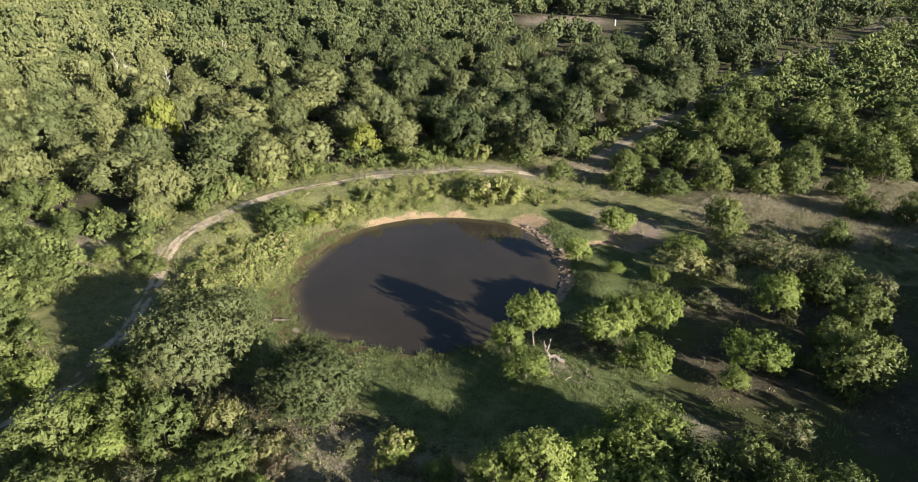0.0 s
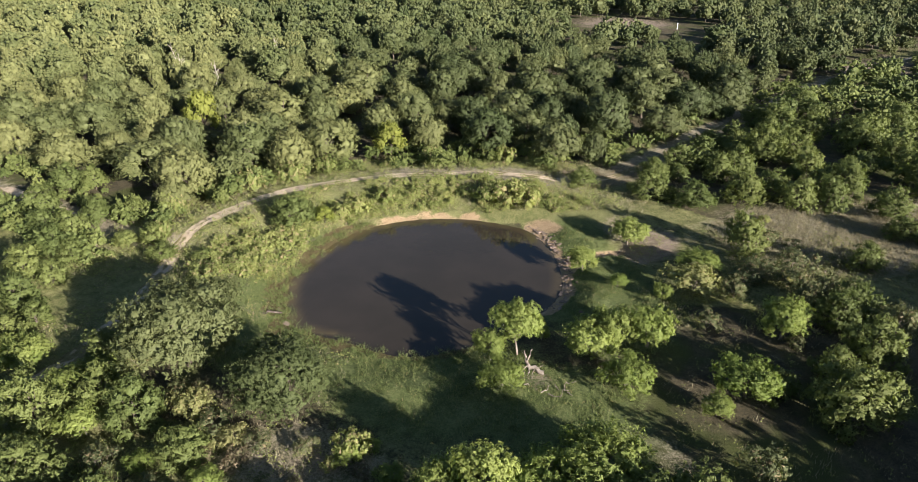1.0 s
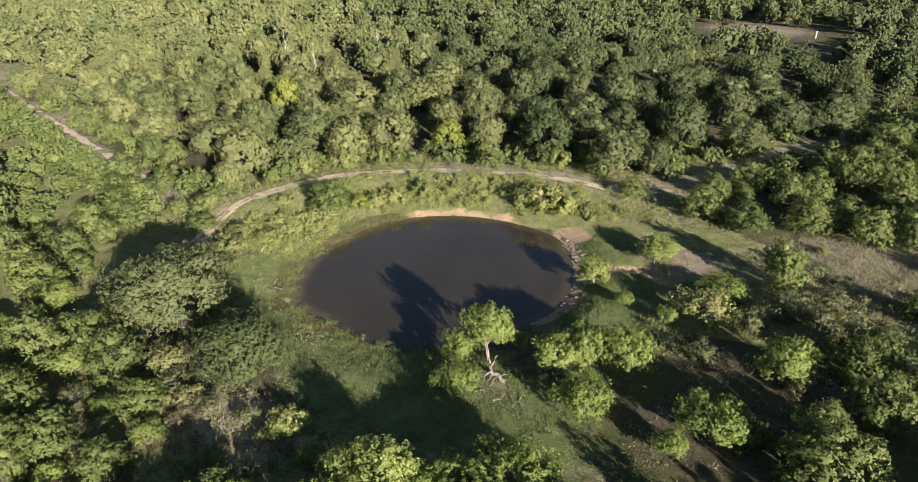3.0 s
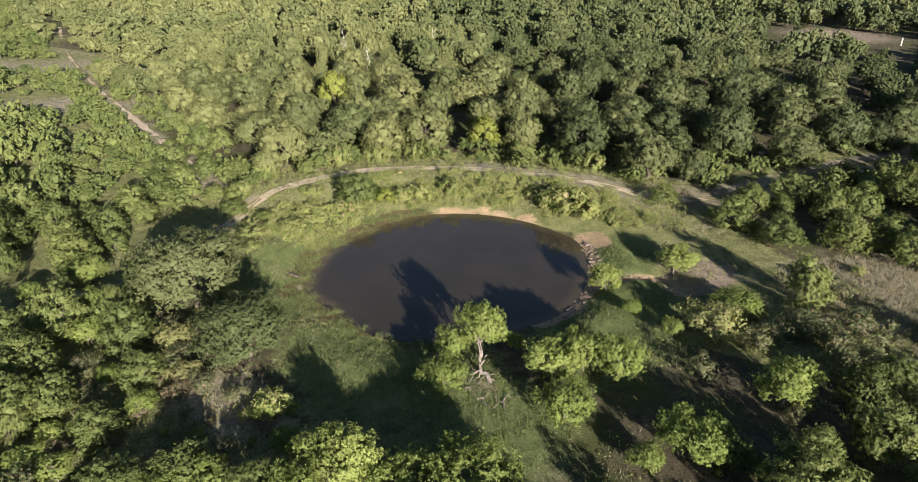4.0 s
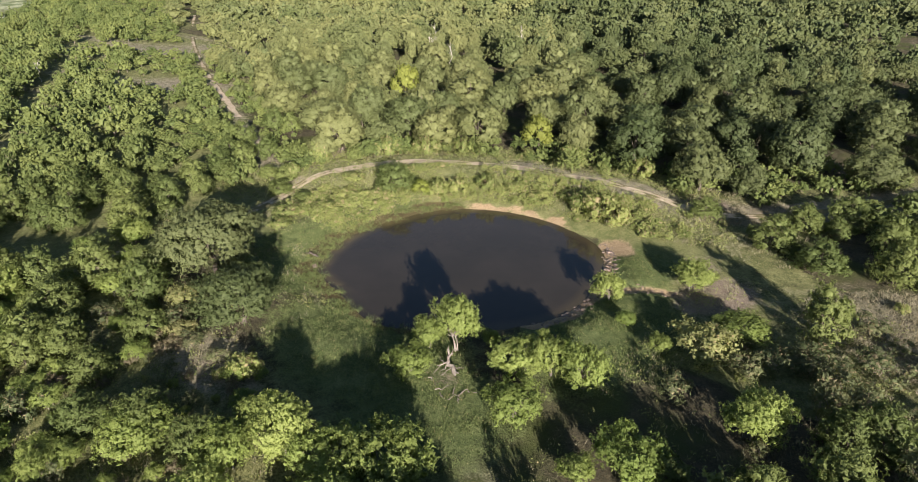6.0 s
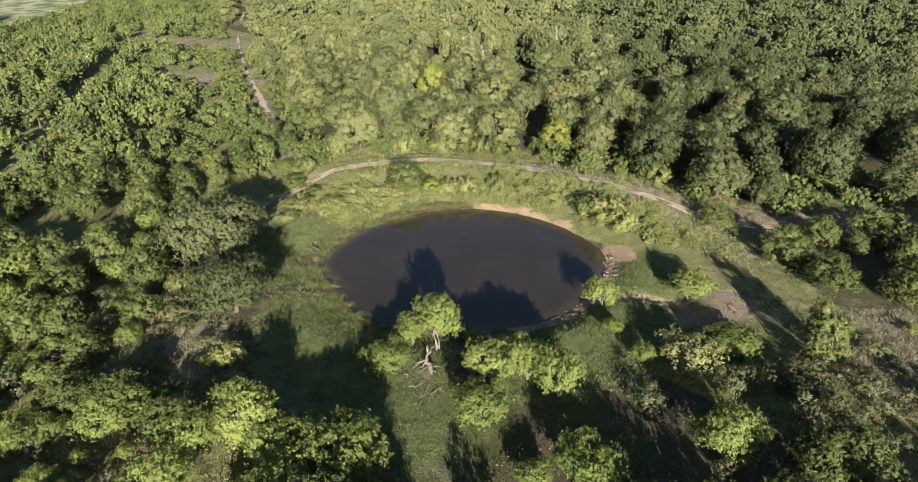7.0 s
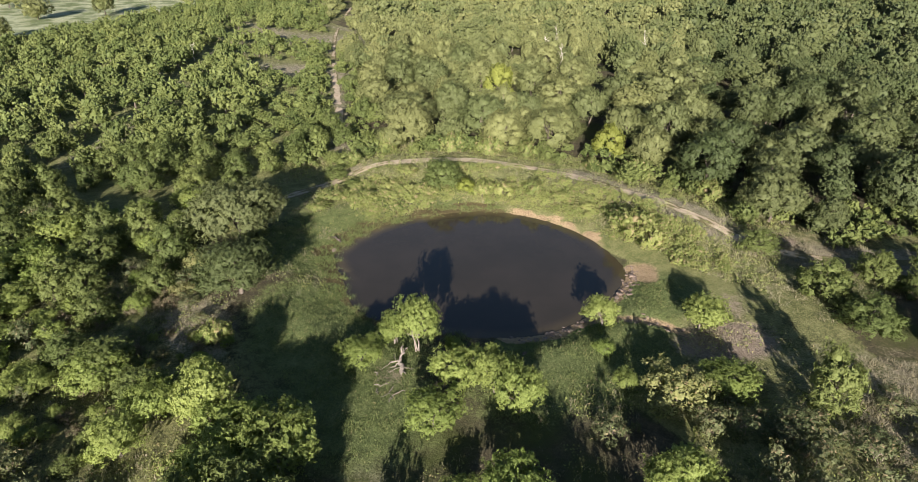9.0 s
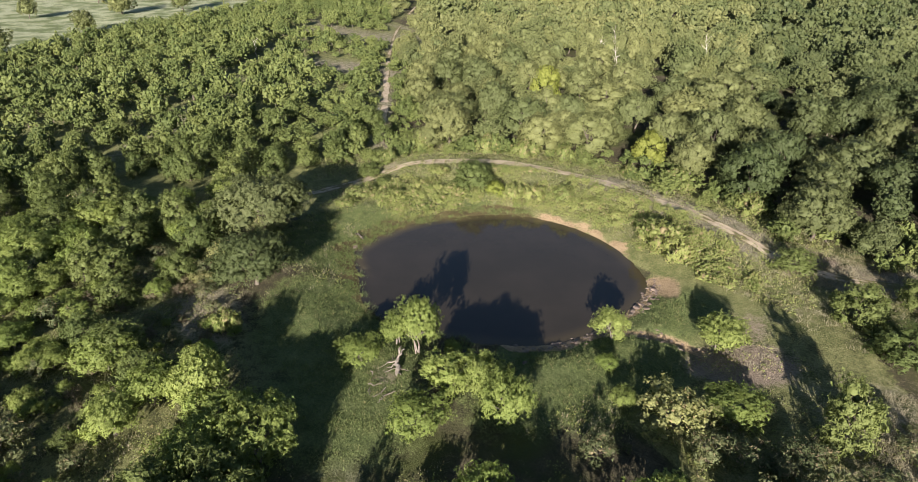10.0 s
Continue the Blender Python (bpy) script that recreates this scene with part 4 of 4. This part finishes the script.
massed("distant_thicket", far_brush, M_BRUSH, "dense low green thicket stretching into the distance", 4.0, 2.3, ROUGH_BALL, 72, 0.27, 0.0, 22, 0.7, 1)


# ---- grass, weeds and reeds ----
def sample(n, box, want, seed):
    """Random points in a box, kept by the chance that want gives."""
    rng = np.random.default_rng(seed)
    x, y = rng.uniform(box[0], box[2], n), rng.uniform(box[1], box[3], n)
    k = rng.random(n) < want(x, y)
    return x[k], y[k], rng


def blade_mesh(name, x, y, rng, tall, blades, spread, wide, mat, label, category, lean=0.45):
    """Tufts of narrow bent blades."""
    n = len(x)
    z = land(x, y)
    h = tall * rng.uniform(0.55, 1.35, n) * (1 + 0.35 * bumps(x, y, 3.0, 7.0))
    p = np.repeat(np.stack([x, y, z - 0.03], -1), blades, 0) + rng.normal(0, spread, (n * blades, 3)) * [1, 1, 0]
    hh = np.repeat(h, blades)[:, None] * rng.uniform(0.6, 1.15, (n * blades, 1))
    a = rng.uniform(0, 6.283, n * blades)
    side = np.stack([np.cos(a), np.sin(a), 0 * a], -1) * wide
    tip = p + np.concatenate([rng.normal(0, lean, (n * blades, 2)), np.ones((n * blades, 1))], 1) * hh
    v = np.stack([p - side, p + side, tip], 1).reshape(-1, 3)
    ob = new(name, mesh_of(name, [(v, np.arange(len(v)).reshape(-1, 3), 0)], [mat], {"tint": np.repeat(rng.random(n), blades * 3)}))
    return tagged(ob, label, category, kind="stuff")


def weed_mesh(name, x, y, rng, tall, sprays, size, mat, label):
    """Leafy stems: sprays of leaves one above another."""
    n = len(x)
    z = land(x, y)
    h = tall * rng.uniform(0.35, 1.4, n) * (1 + 0.85 * bumps(x, y, 1.7, 4.0))
    p = np.repeat(np.stack([x, y, z], -1), sprays, 0)
    up = np.repeat(h, sprays) * rng.uniform(0.15, 1.0, n * sprays)
    p = p + np.concatenate([rng.normal(0, size * 0.9, (n * sprays, 2)), up[:, None]], 1)
    face = unit(rng.normal(size=(n * sprays, 3)) * [0.9, 0.9, 0.5] + [0.2, -0.2, 0.55])
    v, f = leaf_cards(p, face, size, rng, 0.3)
    ob = new(name, mesh_of(name, [(v, f, 0)], [mat], {"tint": np.repeat(rng.random(n), sprays * 4)}))
    return tagged(ob, label, "weeds", kind="stuff")


def on_dam(x, y):
    s = pond_side(x, y)
    r, u = line_distance(x, y, TRACK)
    g = (u > 0.12) & (u < 0.62) & (r > 0.85)
    west_slope = (x < -20) & (y > 55) & (y < 76)
    return np.where(g & (s > 1.0) & ((r < 10.5) | west_slope), 0.75 + 0.35 * bumps(x, y, 3.2, 1.7), 0.0)


def below_track(x, y):
    """Full weeds on the pond side of the track, sparse ones behind it."""
    r, _ = line_distance(x, y, TRACK)
    return on_dam(x, y) * np.where(pond_side(x, y) < 11.5, 1.0, 0.30 + 0.3 * bumps(x, y, 2.4, 5.0)) * step(-0.75, -0.1, bumps(x, y, 4.4, 9.0))


x, y, r_ = sample(90000, (-46, 40, 24, 104), below_track, 31)
weed_mesh("dam_weeds", x, y, r_, 0.80, 6, 0.15, M_WEED, "thick leafy yellow-green weeds covering the dam")


mounds = []
mound_rng = np.random.default_rng(41)
for a, b in zip(*scatter(mound_rng, (-36, 50, 16, 98), 1.05, lambda x, y: (below_track(x, y) > 0.42) & (line_distance(x, y, TRACK)[0] > 1.8) & (pond_side(x, y) > 1.7), 0.48)):
    h = mound_rng.uniform(0.35, 0.85) * (1.3 if a < -20 and b < 72 else 1.0)
    if mound_rng.random() < 0.8:
        mounds.append((float(a), float(b), h, h * mound_rng.uniform(1.3, 2.2)))
massed("weed_mounds", mounds, M_WEED, "mounds of leafy yellow-green weeds on the dam slopes", 1.0, 0.9, ROUGH_BALL, 40, 0.12, -0.2, 24, 0.9, 6)
x, y, r_ = sample(30000, (-46, 40, 34, 106), lambda x, y: 0.5 * on_dam(x, y) + 0.35 * ((x > 8) & (x < 30) & (y > 84) & (y < 104)), 37)
blade_mesh("dam_dry_grass", x, y, r_, 0.40, 5, 0.16, 0.026, M_STRAW, "dry seeding grass among the weeds of the dam", "grass")


def in_cover(key, low=0.45):
    def chance(x, y):
        c = covers(x, y)
        return np.where((c[key] > low) & (line_distance(x, y, TRACK)[0] > 0.9) & (pond_side(x, y) > 0.3) & (c["sand"] < 0.4) & (c["bare"] < 0.5), 0.8 * c[key], 0.0)
    return chance


x, y, r_ = sample(90000, (14, 52, 84, 100), in_cover("dry", 0.42), 32)
blade_mesh("dry_meadow_grass", x, y, r_, 0.36, 5, 0.14, 0.026, M_STRAW, "tufts of dry straw-coloured grass on the meadow", "grass")
x, y, r_ = sample(90000, (-26, 34, 26, 80), lambda x, y: in_cover("lush")(x, y) * np.clip(0.55 + 0.7 * bumps(x, y, 1.9, 6.0), 0, 1), 33)
blade_mesh("green_grass", x, y, r_, 0.24, 4, 0.12, 0.026, M_GRASS, "short green grass round the pond", "grass", 0.7)


def rough_patch(x, y):
    g = (pond_side(x, y) > 2) & (np.hypot(x + 4, y - 62) > 14) & ~((x > -8) & (x < 20) & (y > 36) & (y < 90)) & (y < 80)
    return np.where(g, np.clip(0.35 + 0.9 * bumps(x, y, 3.4, 0.3), 0.0, 1), 0.0) * np.where((x > 12) & (y < 56), 0.35, 1.0)


x, y, r_ = sample(34000, (-40, 6, 50, 80), rough_patch, 34)
weed_mesh("rough_weeds", x, y, r_, 0.5, 4, 0.15, M_WEED, "rank weeds and seedlings between the bushes")
x, y, r_ = sample(30000, (-40, 6, 50, 80), rough_patch, 35)
blade_mesh("rough_dry_grass", x, y, r_, 0.36, 5, 0.2, 0.024, M_STRAW, "rank dry grass between the bushes", "grass")


def shallows(x, y):
    s = pond_side(x, y)
    return np.where((s > -0.8) & (s < 2.6) & ((x < -11) & (y < 78) | (y < 56)), 0.25 + 0.9 * bumps(x, y, 1.3, 2.0), 0.0)


x, y, r_ = sample(60000, (-24, 44, 12, 80), shallows, 36)
blade_mesh("shore_sedge", x, y, r_, 0.34, 4, 0.1, 0.03, M_GRASS, "low brownish sedge in the shallow margin of the pond", "sedge", 0.6)


# ---- stones ----
def stone_meshes(n, seed):
    out = []
    rng = np.random.default_rng(seed)
    for i in range(n):
        bm = bmesh.new()
        bmesh.ops.create_icosphere(bm, subdivisions=2, radius=0.5)
        for v in bm.verts:
            d = 1 + 0.32 * noise.noise(v.co * 2.2 + Vector((i * 3.7, 0, 0))) + 0.12 * noise.noise(v.co * 6 + Vector((0, i * 2.1, 0)))
            v.co = Vector((v.co.x * 1.15, v.co.y * 0.85, v.co.z * 0.62)) * d
            v.co.z = max(min(v.co.z, 0.24), -0.25)
        me = bpy.data.meshes.new("stone")
        bm.to_mesh(me)
        bm.free()
        me.materials.append(M_ROCK)
        out.append(me)
    return out


STONES = stone_meshes(7, 5)


def stone(x, y, size, rng, label, group):
    ob = new("stone", STONES[rng.integers(len(STONES))])
    z = max(float(LAND_FAR(x, y)), WATER - 0.1)
    ob.matrix_world = pose(x, y, z + size * 0.02, rng.uniform(-14, 14), rng.uniform(-14, 14), rng.uniform(0, 360)) @ Matrix.Diagonal((size, size * rng.uniform(0.75, 1.1), size * rng.uniform(0.45, 0.8), 1))
    return tagged(ob, label, "stone", group)


rng = np.random.default_rng(77)
s_line = SHORE[(SHORE[:, 0] > 7.2) & (SHORE[:, 1] > 59.5)]
for k in range(190):
    a = s_line[rng.integers(len(s_line))]
    out_ = unit(a - np.array([-3.5, 66.0]))
    p = a + out_ * rng.uniform(0.0, 1.5) + rng.normal(0, 0.3, 2)
    stone(float(p[0]), float(p[1]), float(rng.uniform(0.16, 0.38) * (2.0 if rng.random() < 0.16 else 1)), rng, "weathered pinkish sandstone block on the eroded pond edge", "stones on the pond edge")
for k in range(34):
    a = GULLY[rng.integers(8, len(GULLY))]
    p = a + rng.normal(0, 0.55, 2)
    stone(float(p[0]), float(p[1]), float(rng.uniform(0.15, 0.42)), rng, "weathered sandstone block in the eroded gully", "stones in the gully")
stone(-16.9, 53.6, 0.9, rng, "pale stone at the grassy edge of the pond", "")
stone(13.4, 57.8, 0.55, rng, "small whitish stone in the shaded grass", "")


# ---- dead wood ----
def dead_tree(name, label, limbs, mat, category="dead tree"):
    """Bare wood: each limb a part, from (start, end, thick, thin)."""
    root = new(name)
    tagged(root, label, category)
    rng = np.random.default_rng(len(limbs))
    for i, (a, b, r0, r1) in enumerate(limbs):
        ob = new("trunk" if i == 0 else "branch", mesh_of("branch", tube_chunks(bent(a, b, rng, 5, 0.13), np.linspace(r0 * 0.72, r1 * 0.7, 6), 0, 7), [mat], None, True))
        ob.parent = root
    return root


fallen = dead_tree("fallen_tree", "bleached fallen dead tree with broken limbs on the grass", [
    ((2.0, -0.6, 0.10), (0.0, 0.1, 0.55), 0.42, 0.34), ((0.1, 0.1, 0.5), (-0.45, 0.9, 2.1), 0.32, 0.10), ((-0.1, 0.4, 1.0), (0.45, 1.0, 2.3), 0.18, 0.06),
    ((0.0, 0.1, 0.5), (-0.9, -0.9, 0.25), 0.15, 0.04), ((-0.3, -0.2, 0.45), (-1.3, 0.2, 0.7), 0.10, 0.03), ((0.3, 0.0, 0.45), (0.0, -1.5, 0.15), 0.11, 0.03),
    ((0.9, -0.2, 0.35), (0.5, -1.9, 0.08), 0.09, 0.03), ((1.2, -0.3, 0.3), (1.9, 0.8, 0.2), 0.09, 0.03), ((-0.5, -0.5, 0.35), (-0.4, -2.2, 0.06), 0.08, 0.02),
    ((-0.3, 0.8, 1.2), (-0.9, 1.2, 1.9), 0.06, 0.02)], M_DEAD)
fallen.matrix_world = pose(8.0, 47.7, float(LAND_FAR(8.0, 47.7)) + 0.02) @ Matrix.Scale(0.74, 4)
rng = np.random.default_rng(8)
for x, y, long, a in ((10.9, 44.6, 1.6, 20), (11.4, 45.6, 1.1, 75), (10.2, 44.2, 0.9, -30), (9.6, 45.0, 1.2, 50), (11.9, 46.2, 0.8, 10), (8.4, 45.2, 1.4, -15), (10.6, 45.4, 0.7, 110), (11.6, 44.5, 0.7, -60)):
    ob = new("broken_branch", mesh_of("broken_branch", tube_chunks(bent((-long / 2, 0, 0.05), (long / 2, 0.1, 0.12), rng, 4, 0.2), np.linspace(0.05, 0.02, 5), 0, 6), [M_DEAD], None, True))
    ob.matrix_world = pose(x, y, float(LAND_FAR(x, y)) + 0.02, 0, 0, a)
    tagged(ob, "bleached broken branch lying in the grass", "branch", "broken branches on the grass")


def snag(x, y, h, seed, label="bare whitish dead tree standing among the oaks"):
    rng = np.random.default_rng(seed)
    top = (rng.normal(0, 0.3), rng.normal(0, 0.3), h)
    limbs = [((0, 0, -0.3), top, 0.17, 0.04)]
    for k in range(6):
        z = h * rng.uniform(0.45, 0.92)
        a, out = rng.uniform(0, 6.283), rng.uniform(0.5, 1.4)
        limbs.append(((top[0] * z / h, top[1] * z / h, z), (out * math.cos(a), out * math.sin(a), z + rng.uniform(0.5, 1.5)), 0.065, 0.02))
    ob = dead_tree("dead_tree", label, limbs, M_SNAG)
    ob.matrix_world = pose(x, y, float(LAND_FAR(x, y)))


snag(-82.7, 153.9, 9.4, 1)
snag(-59.2, 162.4, 10.0, 2)
snag(-63.5, 137.2, 8.6, 3)
snag(-74.0, 142.0, 8.0, 4)
snag(-137.0, 71.5, 4.6, 5, "bare greyish dead tree in the thicket")
log = dead_tree("driftwood_log", "dark weathered log on the grassy pond margin", [((-1.1, 0.2, 0.12), (0.9, -0.1, 0.22), 0.22, 0.14), ((0.3, 0, 0.2), (0.7, 0.5, 0.55), 0.07, 0.02)], M_BARK, "log")
log.matrix_world = pose(-18.8, 54.9, float(LAND_FAR(-18.8, 54.9)), 0, 0, 15)

# ---- hay field and far clearing ----
for x, y, h, d in ((-207, 31.5, 7.2, 8.4), (-252, 46, 8.0, 10.5), (-249, 69, 8.2, 10.0), (-180, 8.0, 7.4, 9.0), (-257, 14, 7.4, 9.0), (-300, 40, 8.0, 10.0), (-330, 90, 8.0, 9.0)):
    OAK_FAR.put(x, y, h, d, None, "lone round oak standing in the pale hay field")
post = new("marker_post", mesh_of("marker_post", tube_chunks([(0, 0, -0.3), (0, 0, 0.9), (0, 0, 1.9)], [0.16, 0.16, 0.14], 0, 10) + tube_chunks([(0, 0, 1.9), (0, 0, 2.05)], [0.2, 0.2], 0, 10), [M_PAINT]))
post.matrix_world = pose(59.2, 256.4, float(LAND_FAR(59.2, 256.4)))
tagged(post, "short white post in the bare far clearing", "post")
